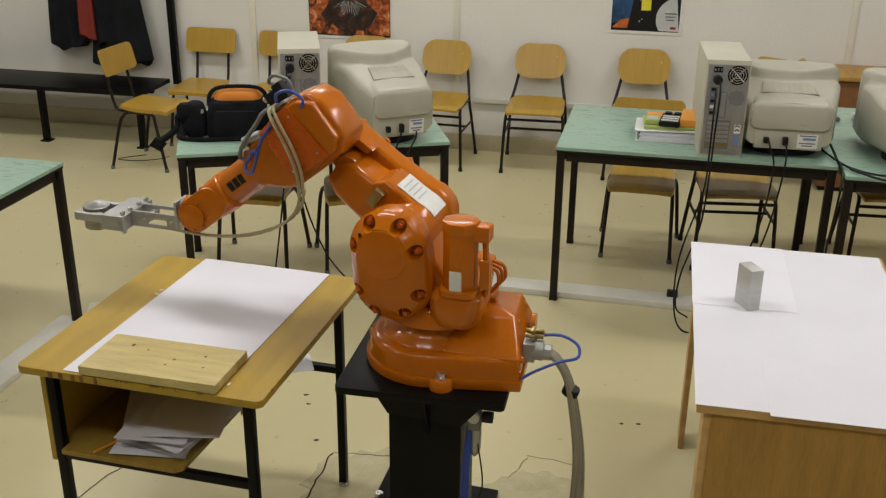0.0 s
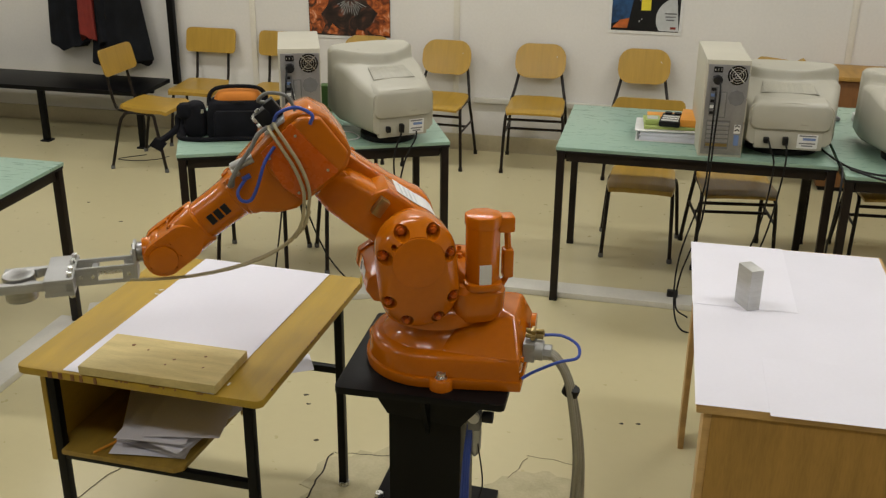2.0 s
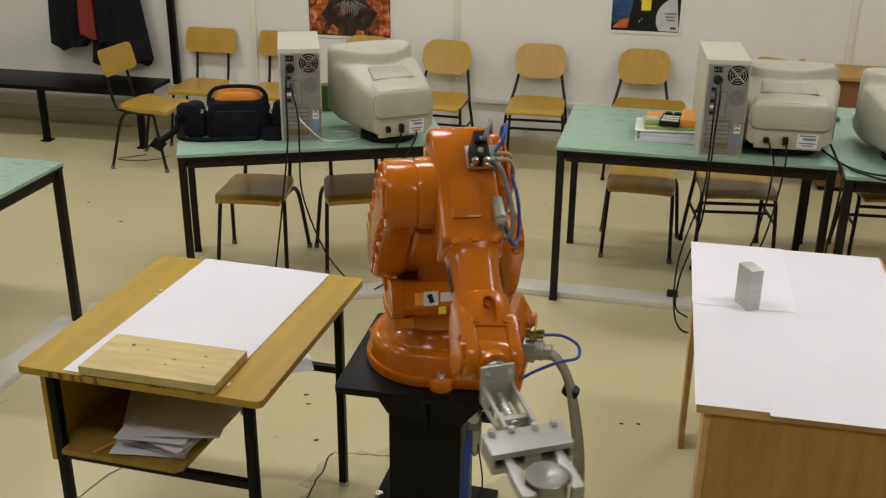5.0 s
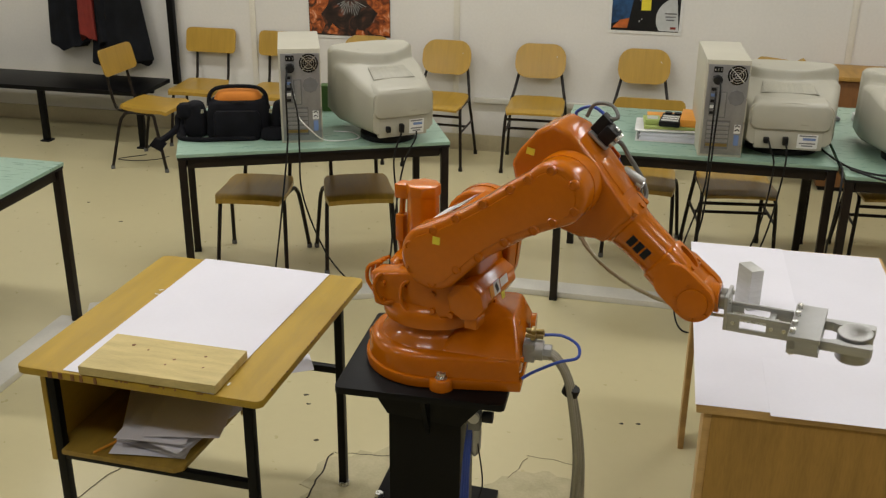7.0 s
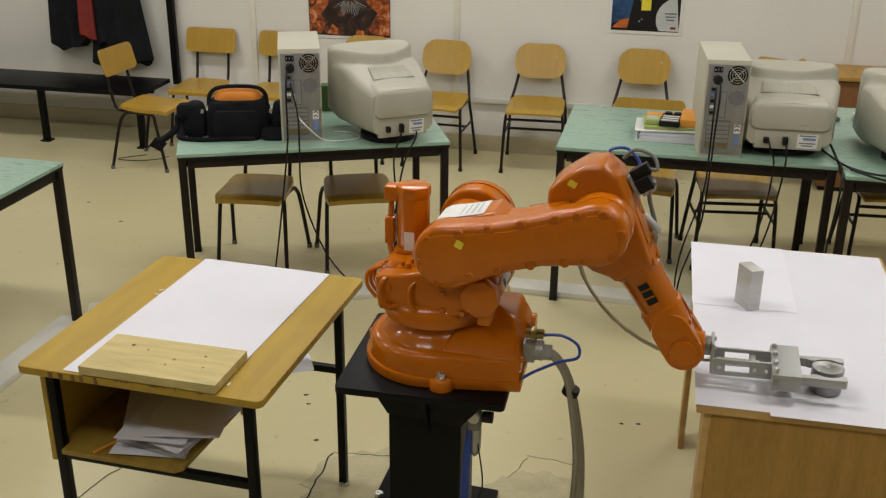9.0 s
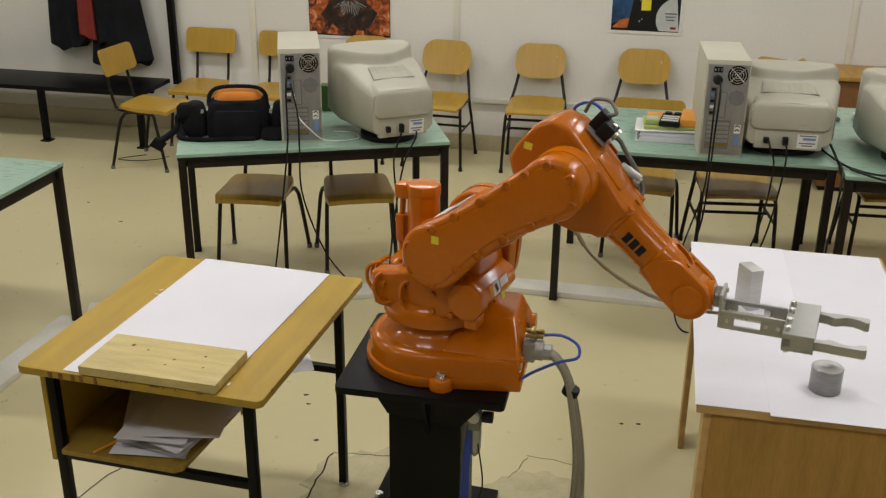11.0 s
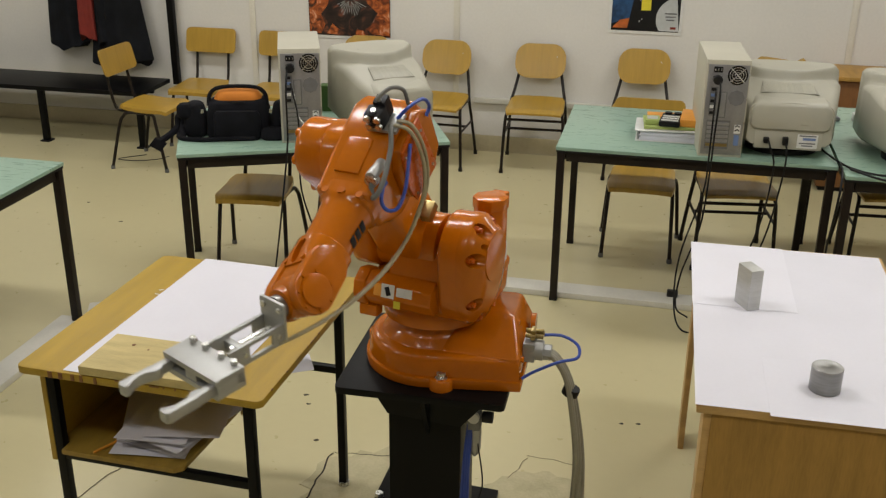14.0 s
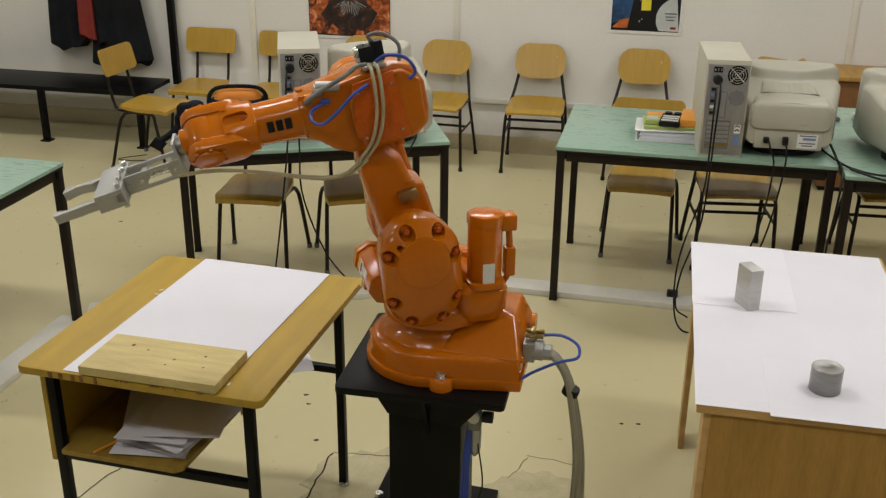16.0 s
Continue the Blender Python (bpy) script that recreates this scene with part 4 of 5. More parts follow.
cable("signal_cable", [(1.659, 4.412, 0.761), (1.658, 4.278, 0.761), (1.683, 4.078, 0.762), (1.784, 3.973, 0.762), (1.922, 3.959, 0.777), (2.063, 3.991, 0.818)], 0.005, BLACK, "black cable across the green tables")
cable("signal_cable", [(1.678, 4.056, 0.762), (1.762, 3.905, 0.764), (1.890, 3.868, 0.762), (2.029, 3.911, 0.766), (2.138, 3.973, 0.818)], 0.005, BLACK, "black cable across the green tables")
cable("signal_cable", [(1.668, 4.144, 0.761), (1.630, 4.008, 0.756), (1.602, 3.938, 0.674), (1.613, 4.003, 0.460), (1.634, 4.092, 0.307), (1.604, 4.202, 0.051)], 0.005, BLACK, "black cable hanging beside the table legs")
plug = thing("wall_plug", "black plug on the floor duct", "plug", pose(1.075, 4.375, 0.030, 0, 0, -12.7))
part("body", box(B(), 0.05, 0.03, 0.03, T(0, 0, 0.015), 0.005), BLACK, plug)
cable("floor_cable", [(-1.996, 6.615, 0.003), (-2.154, 6.518, 0.003), (-2.034, 6.482, 0.003), (-1.895, 6.513, 0.003), (-1.837, 6.583, 0.003)], 0.0025, BLACK, "thin black cable lying on the floor")


# ---- pedestal ----
PC = Vector((-0.0165, 2.503, 0))
PM = Matrix.Translation(PC) @ R(-11.4, "Z")
ped = thing("robot_pedestal", "black steel pedestal with gussets carrying the robot", "pedestal", PM)
part("top_plate", prism(B(), rrect(0.447, 0.455, 0.015, 3), 0.020, T(0.0, 0, 0.699), 0.002), BLACKSTEEL, ped)
part("column", box(B(), 0.202, 0.205, 0.674, T(-0.009, 0.0, 0.352), 0.006), BLACKSTEEL, ped)
part("foot_plate", prism(B(), [(-0.265, -0.20), (0.140, -0.20), (0.135, 0.385), (-0.10, 0.405), (-0.12, 0.45), (-0.252, 0.45)], 0.018, T(0, 0, 0.009), 0.002), BLACKSTEEL, ped)
for a, r in ((0, 0.092), (90, 0.1025), (180, 0.110), (270, 0.1025)):
    part("gusset", prism(B(), [(0, 0), (0, -0.17), (0.085, 0)], 0.012, R(a, "Z") @ T(r, 0, 0.689) @ XZ, 0.001), BLACKSTEEL, ped)
for sx in (-1, 1):
    for sy in (-1, 1):
        part("anchor_bolt", cyl(B(), 0.014, 0.02, T(-0.065 + sx * 0.175, 0.055 + sy * 0.205, 0.028), seg=6), BOLT, ped)
for sy in (-1, 1):
    part("flare_plate", prism(B(), [(-0.180, 0), (0.200, 0), (0.092, -0.130), (-0.110, -0.112)], 0.010, T(0, sy * 0.1085, 0.689) @ XZ, 0.001), BLACKSTEEL, ped)
reg = thing("air_regulator", "compressed air regulator on the pedestal side", "regulator", PM @ pose(0.105, -0.075, 0.565))
part("body", box(B(), 0.035, 0.035, 0.05, T(0.02, 0, 0), 0.004), GREYPLATE, reg)
part("bowl", lathe(B(), [(0.004, -0.115), (0.012, -0.105), (0.016, -0.09), (0.017, -0.025)], T(0.022, 0, 0), 18), ALU, reg, "metal water bowl")
part("knob", cyl(B(), 0.016, 0.03, T(0.055, 0, 0.012) @ R(90, "Y"), seg=18, bev=0.003), BLACK, reg, "black adjusting knob")
part("gauge", cyl(B(), 0.016, 0.012, T(0.02, -0.024, 0.02) @ R(90, "X"), seg=18), WHITELABEL, reg)
for k, dx in enumerate((0.0, 0.012, 0.022)):
    part("air_hose", tube(B(), [(0.005 + dx * 0.4, -0.01, -0.01), (-0.005 + dx * 0.6, -0.025, -0.15), (-0.012 + dx, -0.03, -0.40), (0.01 + dx, -0.05, -0.56), (0.08, -0.10, -0.585)], 0.005), BLUEHOSE, reg, "blue air hose")
part("thin_cable", tube(B(), [(0.03, -0.01, -0.06), (0.05, -0.03, -0.18), (0.035, -0.04, -0.26), (0.06, -0.02, -0.33), (0.02, -0.03, -0.36), (0.01, 0.0, -0.42), (0.06, -0.02, -0.585)], 0.0022), BLACK, reg, "thin black cable")

# bare patch and cracks of the floor covering
def ragged(name, cx, cy, w, d, seed):
    rnd = random.Random(seed)
    pts = [(cx + w / 2 * math.cos(a) * rnd.uniform(0.82, 1.05), cy + d / 2 * math.sin(a) * rnd.uniform(0.82, 1.05)) for a in [2 * math.pi * k / 36 for k in range(36)]]
    tagged(part(name, prism(B(), pts, 0.002, T(0, 0, 0.001), 0), CONCRETE), "bare worn patch where the floor covering is torn", "floor", "", "structure")


ragged("ground_patch", -0.19, 2.90, 0.56, 0.46, 3)
ragged("ground_patch_2", 0.32, 2.86, 0.36, 0.26, 4)


def crack(x0, y0, x1, y1, seed, w=0.003):
    rnd = random.Random(seed)
    n = max(4, int(math.hypot(x1 - x0, y1 - y0) / 0.03))
    pts = [(x0 + (x1 - x0) * k / n + rnd.uniform(-0.006, 0.006), y0 + (y1 - y0) * k / n + rnd.uniform(-0.006, 0.006), 0.003) for k in range(n + 1)]
    tagged(part("trim_crack", tube(B(), pts, w, 4, 2), CRACK, None, "", None, 80), "dark crack along the torn floor covering", "crack", "", "structure")


crack(-0.446, 2.80, -0.385, 3.088, 1)
crack(-0.385, 3.088, -0.06, 3.06, 2, 0.0010)
crack(0.231, 2.942, 0.307, 3.065, 3, 0.0009)
crack(0.307, 3.085, 0.480, 3.02, 4, 0.0007)
crack(-1.26, 2.69, -1.095, 3.00, 5, 0.0015)


rnd = random.Random(31)
for x, y in ((-2.08, 5.67), (-1.80, 5.36), (-0.53, 3.49), (-0.51, 3.42), (-0.45, 3.17), (0.673, 3.30), (0.736, 3.30)):
    pts = [(x + rnd.uniform(0.006, 0.014) * math.cos(a), y + rnd.uniform(0.003, 0.008) * math.sin(a)) for a in [2 * math.pi * k / 9 for k in range(9)]]
    tagged(part("ground_scuff", prism(B(), pts, 0.0012, T(0, 0, 0.0006), 0), CRACK), "small dark scuff on the vinyl floor", "floor", "", "structure")


# ---- robot ----
robot = thing("industrial_robot", "orange six-axis robot arm with aluminium gripper on a black pedestal", "robot arm")
robot.location = (-0.0165, 2.503, 0.7094)
robot.scale = (1.04, 1.04, 1.04)
S2, L2, L3 = (0.07, 0.0, 0.352), 0.36, 0.38


def bolts(parent, places, r=0.007, h=0.006, mat=None):
    """Bolt heads at (matrix) places, axis along z."""
    for m in places:
        part("bolt", cyl(B(), r, h, m, seg=6), mat or ORANGE, parent)


def build_base():
    yaw = R(-11.4, "Z")
    def outline(r, back, half):
        pts = [(back, -half), (back, half)]
        for k in range(17):
            a = radians(90 + 180 * k / 16)
            pts.append((-0.005 + r * math.cos(a), r * math.sin(a)))
        return pts
    bm = B()
    prism(bm, outline(0.178, 0.245, 0.150), 0.028, T(0, 0, 0.014), 0.006)
    loft(bm, [[(x, y, z) for x, y in outline(r, b, h)] for r, b, h, z in ((0.170, 0.240, 0.145, 0.02), (0.167, 0.238, 0.142, 0.062), (0.163, 0.236, 0.140, 0.074), (0.155, 0.230, 0.136, 0.083), (0.140, 0.222, 0.128, 0.087))])
    lathe(bm, [(0.142, 0.08), (0.136, 0.092), (0.120, 0.104), (0.110, 0.118), (0.106, 0.135)], None, 40)
    # raised cable box at the rear
    loft(bm, [[(x, y, z) for x, y in rrect(w, d, 0.014, 4, cx, cy)] for w, d, cx, cy, z in ((0.200, 0.284, 0.140, 0, 0.05), (0.200, 0.280, 0.140, 0, 0.084), (0.194, 0.268, 0.139, 0.002, 0.093), (0.130, 0.165, 0.150, 0.025, 0.150), (0.118, 0.150, 0.150, 0.025, 0.156))])
    box(bm, 0.05, 0.07, 0.02, T(0.125, 0.06, 0.160), 0.003)
    base = part("base", bm, ORANGE, robot, "orange cast base", yaw)
    for x, y in ((-0.168, 0.065), (0.048, -0.165), (0.048, 0.165)):
        ear = B()
        lathe(ear, [(0.030, 0.0), (0.030, 0.024), (0.027, 0.028)], T(x, y, 0), 20)
        e = part("mounting_ear", ear, ORANGE, base, "orange mounting ear")
        w = B()
        lathe(w, [(0.016, 0.028), (0.016, 0.031)], T(x, y, 0), 20)
        cyl(w, 0.0125, 0.012, T(x, y, 0.037), seg=6, bev=0.001)
        part("anchor_bolt", w, BOLT, e, "zinc hexagon bolt")
    bolts(base, [T(0.2425, y, z) @ R(90, "Y") for y in (-0.125, 0.125) for z in (0.035, 0.08)] + [T(0.218, y, 0.135) @ R(90, "Y") for y in (-0.035, 0.085)], 0.007, 0.01)
    part("connector", box(B(), 0.03, 0.05, 0.05, T(0.255, -0.075, 0.085), 0.003), GALV, base, "metal cable connector")
    c2 = B()
    cyl(c2, 0.026, 0.03, T(0.275, -0.075, 0.085) @ R(90, "Y"), seg=20, bev=0.003)
    cyl(c2, 0.021, 0.03, T(0.295, -0.078, 0.083) @ R(90, "Y"), seg=8)
    part("connector_ring", c2, ALU, base, "bright metal clamp ring")
    c3 = B()
    cyl(c3, 0.028, 0.012, T(0.251, 0.04, 0.10) @ R(90, "Y"), seg=20)
    part("round_cover", c3, ORANGE, base)
    for k, (y, z) in enumerate(((-0.04, 0.115), (-0.07, 0.120), (-0.06, 0.13))):
        c4 = B()
        cyl(c4, 0.006, 0.045, T(0.265, y, z) @ R(90, "Y"), seg=8)
        box(c4, 0.012, 0.03, 0.012, T(0.262, y, z), 0.002)
        part("air_fitting", c4, BRASS, base, "brass air fitting")
    # supply cables
    for k in range(3):
        o = 0.011 * (k - 1)
        part("supply_cable", tube(B(), [(0.30, -0.078 + o, 0.083), (0.322, -0.082 + o, 0.072), (0.350, -0.085 + 1.3 * o, 0.03), (0.370 + 0.3 * o, -0.088 + 1.2 * o, -0.04), (0.394 + 0.6 * o, -0.085 + o, -0.20), (0.396 + o, -0.08, -0.36), (0.382 + 0.8 * o, -0.07, -0.44), (0.36 + 2.5 * o, -0.05 + o, -0.60), (0.33 + 3 * o, 0.03 + 4 * o, -0.672)], 0.0082, 9), CONDUIT, base, "thick grey-beige supply cable")
    for x, z, t in ((0.364, -0.015, 17), (0.380, -0.44, -8)):
        part("cable_tie", cyl(B(), 0.0215, 0.020, T(x, -0.085 if z > -0.2 else -0.072, z) @ R(t, "Y"), seg=14), BLACK, base, "black cable tie")
    part("blue_hose", tube(B(), [(0.28, -0.04, 0.110), (0.33, -0.03, 0.108), (0.372, -0.06, 0.102), (0.376, -0.10, 0.088), (0.33, -0.12, 0.08), (0.27, -0.13, 0.05), (0.245, -0.14, 0.035)], 0.004), BLUEHOSE, base, "blue air hose loop")
    return base


def keyed(name, bm, mat, label):
    return part(name, bm, mat, robot, label)


def build_turret():
    bm = B()
    lathe(bm, [(0.118, 0.133), (0.135, 0.140), (0.138, 0.165), (0.130, 0.185), (0.118, 0.195)], None, 40)
    # main casting
    prism(bm, [(-0.115, 0.165), (0.06, 0.150), (0.135, 0.185), (0.155, 0.25), (0.140, 0.34), (0.09, 0.40), (0.04, 0.40), (-0.01, 0.33), (-0.05, 0.27), (-0.115, 0.24)], 0.17, T(0, 0.02, 0) @ XZ, 0.018, 3)
    # left cheek with the gearbox drum
    prism(bm, obround(0.076, 0.350, 0.094, 0.066, 0.258, 0.097), 0.064, T(0, 0.111, 0) @ XZ, 0.010, 3)
    # rear shelf under the vertical motor
    loft(bm, [[(x, y, z) for x, y in rrect(w, d, 0.035, 5, -0.085, 0.075)] for w, d, z in ((0.10, 0.12, 0.155), (0.13, 0.14, 0.18), (0.135, 0.145, 0.235), (0.115, 0.125, 0.25))])
    prism(bm, [(-0.12, 0.17), (0.05, 0.16), (0.12, 0.19), (0.13, 0.26), (0.06, 0.30), (-0.06, 0.27), (-0.13, 0.26)], 0.06, T(0, -0.085, 0) @ XZ, 0.012, 3)
    t = keyed("turret", bm, ORANGE, "orange rotating shoulder casting")
    rings = []
    for y, ru, rl, zl in ((0.128, 0.097, 0.097, 0.262), (0.146, 0.098, 0.098, 0.262), (0.158, 0.094, 0.094, 0.263), (0.168, 0.086, 0.087, 0.267), (0.184, 0.070, 0.072, 0.295), (0.190, 0.065, 0.065, 0.342)):
        rings.append([(x, y, z) for x, z in obround(0.077, 0.349, ru, 0.068 + 0.08 * (zl - 0.26), zl, rl, 18)])
    cover = part("drum_cover", loft(B(), rings), ORANGE, t, "domed orange gearbox cover with bolt pockets")
    cut = B()
    spots = [(0.077 + 0.081 * math.cos(radians(a)), 0.349 + 0.081 * math.sin(radians(a))) for a in (8, 62, 118, 172)]
    spots += [(0.068 + 0.081 * math.cos(radians(a)), 0.262 + 0.081 * math.sin(radians(a))) for a in (190, 238, 296, 346)]
    for x, z in spots:
        lathe(cut, [(0.0150, -0.020), (0.0185, 0.0), (0.024, 0.06)], T(x, 0.172, z) @ R(-90, "X"), 18)
    lathe(cut, [(0.0070, -0.010), (0.0080, 0.03)], T(0.077 + 0.068 * math.cos(radians(35)), 0.178, 0.349 + 0.068 * math.sin(radians(35))) @ R(-90, "X"), 14)
    carve(cover, cut)
    part("drum_cap", cyl(B(), 0.0625, 0.006, T(0.077, 0.1905, 0.349) @ R(90, "X"), seg=44, bev=0.002), ORANGE, cover, "flat orange drum cap")
    for x, z in spots:
        p = B()
        cyl(p, 0.0095, 0.010, T(x, 0.157, z) @ R(90, "X"), seg=18)
        cyl(p, 0.0070, 0.010, T(x, 0.166, z) @ R(90, "X"), seg=6, bev=0.001)
        part("bolt", p, ORANGE_COVER, cover)
    # vertical motor
    mb = B()
    prism(mb, rrect(0.082, 0.082, 0.026, 1), 0.19, T(-0.0945, 0.1055, 0.335), 0.006)
    prism(mb, rrect(0.087, 0.087, 0.026, 1), 0.030, T(-0.0945, 0.1055, 0.416), 0.005)
    prism(mb, rrect(0.094, 0.094, 0.026, 4), 0.018, T(-0.0945, 0.1055, 0.252), 0.004)
    box(mb, 0.040, 0.045, 0.040, T(-0.150, 0.1055, 0.405), 0.006)
    mo = part("motor", mb, ORANGE, t, "upright orange motor")
    part("motor_label", box(B(), 0.03, 0.001, 0.055, T(-0.094, 0.1475, 0.285), 0), WHITELABEL, mo)
    part("motor_label", box(B(), 0.028, 0.001, 0.055, T(-0.094, 0.0635, 0.285), 0), WHITELABEL, mo)
    part("motor_cable", tube(B(), [(-0.155, 0.1055, 0.385), (-0.158, 0.1055, 0.34), (-0.160, 0.10, 0.27), (-0.150, 0.09, 0.235)], 0.008), ORANGE, mo)
    cb = B()
    box(cb, 0.026, 0.034, 0.075, T(-0.158, 0.105, 0.30), 0.006)
    part("cable_clamp", cb, ORANGE, mo)
    # front motor lying across
    fb = B()
    prism(fb, rrect(0.084, 0.084, 0.026, 1), 0.205, T(0.146, -0.030, 0.240) @ R(90, "X") @ R(12, "Z"), 0.006)
    prism(fb, rrect(0.092, 0.092, 0.027, 1), 0.032, T(0.146, -0.120, 0.240) @ R(90, "X") @ R(12, "Z"), 0.006)
    box(fb, 0.06, 0.12, 0.10, T(0.105, -0.01, 0.235), 0.012)
    box(fb, 0.034, 0.05, 0.03, T(0.158, -0.105, 0.184), 0.006)
    fm = part("motor", fb, ORANGE, t, "orange motor lying across the front")
    M0 = T(0.146, -0.040, 0.240) @ R(-12, "Y")
    part("motor_label", box(B(), 0.001, 0.035, 0.034, M0 @ T(0.0425, -0.002, 0.004), 0), WHITELABEL, fm)
    part("motor_label", box(B(), 0.0012, 0.020, 0.030, M0 @ T(0.0426, -0.030, 0.004), 0), ORANGELABEL, fm)
    part("motor_label", box(B(), 0.001, 0.042, 0.022, M0 @ T(0.0426, 0.042, 0.006), 0), WHITELABEL, fm)
    part("text_bar", box(B(), 0.001, 0.012, 0.022, M0 @ T(0.0432, -0.002, 0.004) @ R(20, "X"), 0), BLACK, fm)
    part("warning_label", box(B(), 0.001, 0.018, 0.018, M0 @ T(0.0426, 0.025, -0.026), 0), YELLOW, fm)
    # cable loops on the right side
    for k, (x, z) in enumerate(((-0.085, 0.215), (-0.010, 0.21))):
        part("cable_loop", tube(B(), [(x - 0.004, -0.105, z + 0.045), (x - 0.020, -0.124, z + 0.035), (x - 0.022, -0.130, z), (x - 0.004, -0.126, z - 0.028), (x + 0.022, -0.112, z - 0.026)], 0.0055), ORANGE, t, "orange painted motor cable")
    for k in range(3):
        part("cable_loop", tube(B(), [(-0.125, -0.02 - 0.02 * k, 0.265), (-0.15 - 0.004 * k, -0.03 - 0.02 * k, 0.25), (-0.155 - 0.003 * k, -0.035 - 0.02 * k, 0.215), (-0.135, -0.04 - 0.02 * k, 0.185)], 0.005), ORANGE, t, "orange painted motor cable")
    bolts(t, [T(x, -0.117, z) @ R(90, "X") for x in (-0.09, -0.03, 0.05, 0.10) for z in (0.19, 0.235)], 0.008, 0.012)
    for x, y in ((-0.03, 0.0), (-0.045, -0.02), (-0.06, 0.0), (-0.05, -0.045), (-0.03, -0.045), (-0.07, -0.06), (-0.05, -0.075)):
        part("bolt", cyl(B(), 0.006, 0.012, T(x, y, 0.283 + 0.12 * (x + 0.03)), seg=6), ORANGE, t)
    return t


def build_upper():
    bm = B()
    # right casting cover
    def arm_outline(g):
        pts = []
        for k in range(15):
            a = radians(160 + 220 * k / 14)
            pts.append(((0.082 - g) * math.cos(a), (0.082 - g) * math.sin(a)))
        pts += [(0.064 - g, 0.09), (0.056 - g, 0.15), (0.054 - g, 0.22), (0.062 - g, 0.29)]
        for k in range(15):
            a = radians(-20 + 220 * k / 14)
            pts.append(((0.074 - g) * math.cos(a), L2 + (0.074 - g) * math.sin(a)))
        return pts + [(-0.070 + g, 0.29), (-0.066 + g, 0.22), (-0.066 + g, 0.15), (-0.070 + g, 0.09)]
    prism(bm, arm_outline(0), 0.078, T(0, -0.133, 0) @ XZ, 0.020, 4)
    prism(bm, arm_outline(0.020), 0.008, T(0, -0.172, 0) @ XZ, 0.003, 2)
    cyl(bm, 0.076, 0.10, T(0, -0.055, L2) @ R(90, "X"), seg=40, bev=0.012)
    cyl(bm, 0.074, 0.16, T(0, -0.02, 0) @ R(90, "X"), seg=36, bev=0.006)
    # inner beam with a hollow behind it
    loft(bm, [[(x, y, z) for x, y in rrect(w, d, 0.020, 4, cx, cy)] for z, w, d, cx, cy in ((0.03, 0.122, 0.125, 0.008, -0.035), (0.12, 0.116, 0.118, 0.010, -0.035), (0.20, 0.106, 0.110, 0.014, -0.040), (0.245, 0.070, 0.090, 0.022, -0.050))])
    loft(bm, [[(x, y, z) for x, y in rrect(w, d, 0.015, 4, cx, cy)] for z, w, d, cx, cy in ((0.16, 0.05, 0.06, 0.018, -0.075), (0.24, 0.06, 0.055, 0.008, -0.078), (0.32, 0.08, 0.05, 0.0, -0.080))])
    cyl(bm, 0.030, 0.10, T(-0.005, -0.06, 0.225) @ R(90, "X"), seg=24, bev=0.004)
    loft(bm, [[(x, y, z) for x, y in rrect(w, 0.12, 0.012, 3, cx, -0.035)] for z, w, cx in ((0.015, 0.05, -0.045), (0.07, 0.05, -0.045), (0.118, 0.05, -0.045), (0.140, 0.02, -0.032))])
    prism(bm, [(-0.066, 0.20), (-0.066, 0.30), (-0.045, 0.29), (-0.045, 0.21)], 0.05, T(0, -0.085, 0) @ XZ, 0.003)
    u = keyed("upper_arm", bm, ORANGE, "orange cast upper arm with a bolted cover")
    cut = B()
    for a in (-80, -35, 10, 55, 100):
        lathe(cut, [(0.0085, -0.012), (0.0110, 0.0), (0.0125, 0.02)], T(0, -0.052, L2) @ R(a, "Y") @ T(0, 0, 0.0755), 14)
    carve(u, cut)
    bolts(u, [T(0, -0.052, L2) @ R(a, "Y") @ T(0, 0, 0.068) for a in (-80, -35, 10, 55, 100)], 0.006, 0.008, ORANGE_COVER)
    edge = []
    for z in (0.05, 0.12, 0.20, 0.28, 0.33):
        edge.append(T(-0.056, -0.168, z) @ R(90, "X"))
        edge.append(T(0.042 + 0.06 * abs(z - 0.19), -0.168, z) @ R(90, "X"))
    edge += [T(0.058 * math.cos(radians(a)), -0.168, L2 + 0.058 * math.sin(radians(a))) @ R(90, "X") for a in (30, 90, 150)]
    edge += [T(0.06 * math.cos(radians(a)), -0.166, 0.06 * math.sin(radians(a))) @ R(90, "X") for a in (210, 270, 330)]
    for m in edge:
        p = B()
        lathe(p, [(0.0120, -0.004), (0.0120, 0.007), (0.009, 0.010), (0.0085, 0.007), (0.005, 0.007)], m, 12)
        part("bolt", p, ORANGE, u)
    part("warning_label", box(B(), 0.019, 0.001, 0.019, T(-0.032, -0.1775, 0.045) @ R(38, "Y"), 0), YELLOW, u, "yellow warning label")
    strip = [(-0.0722, 0.092), (-0.0724, 0.055), (-0.0735, 0.020), (-0.0758, 0.004), (-0.0752, -0.014), (-0.0715, -0.030)]
    label = loft(B(), [[(x, -0.088, z), (x, 0.008, z), (x + 0.0010, 0.008, z), (x + 0.0010, -0.088, z)] for x, z in strip])
    part("data_label", label, WHITELABEL, u, "white data label wrapped over the shoulder")
    for k in range(4):
        part("text_bar", box(B(), 0.0008, 0.070, 0.004, T(-0.0730, -0.040, 0.030 + 0.015 * k), 0), PALEPRINT, u)
    st = B()
    box(st, 0.046, 0.030, 0.026, T(-0.022, 0.036, 0.112), 0.003)
    part("stop_block", st, BRASS, u, "ochre stop block")
    return u


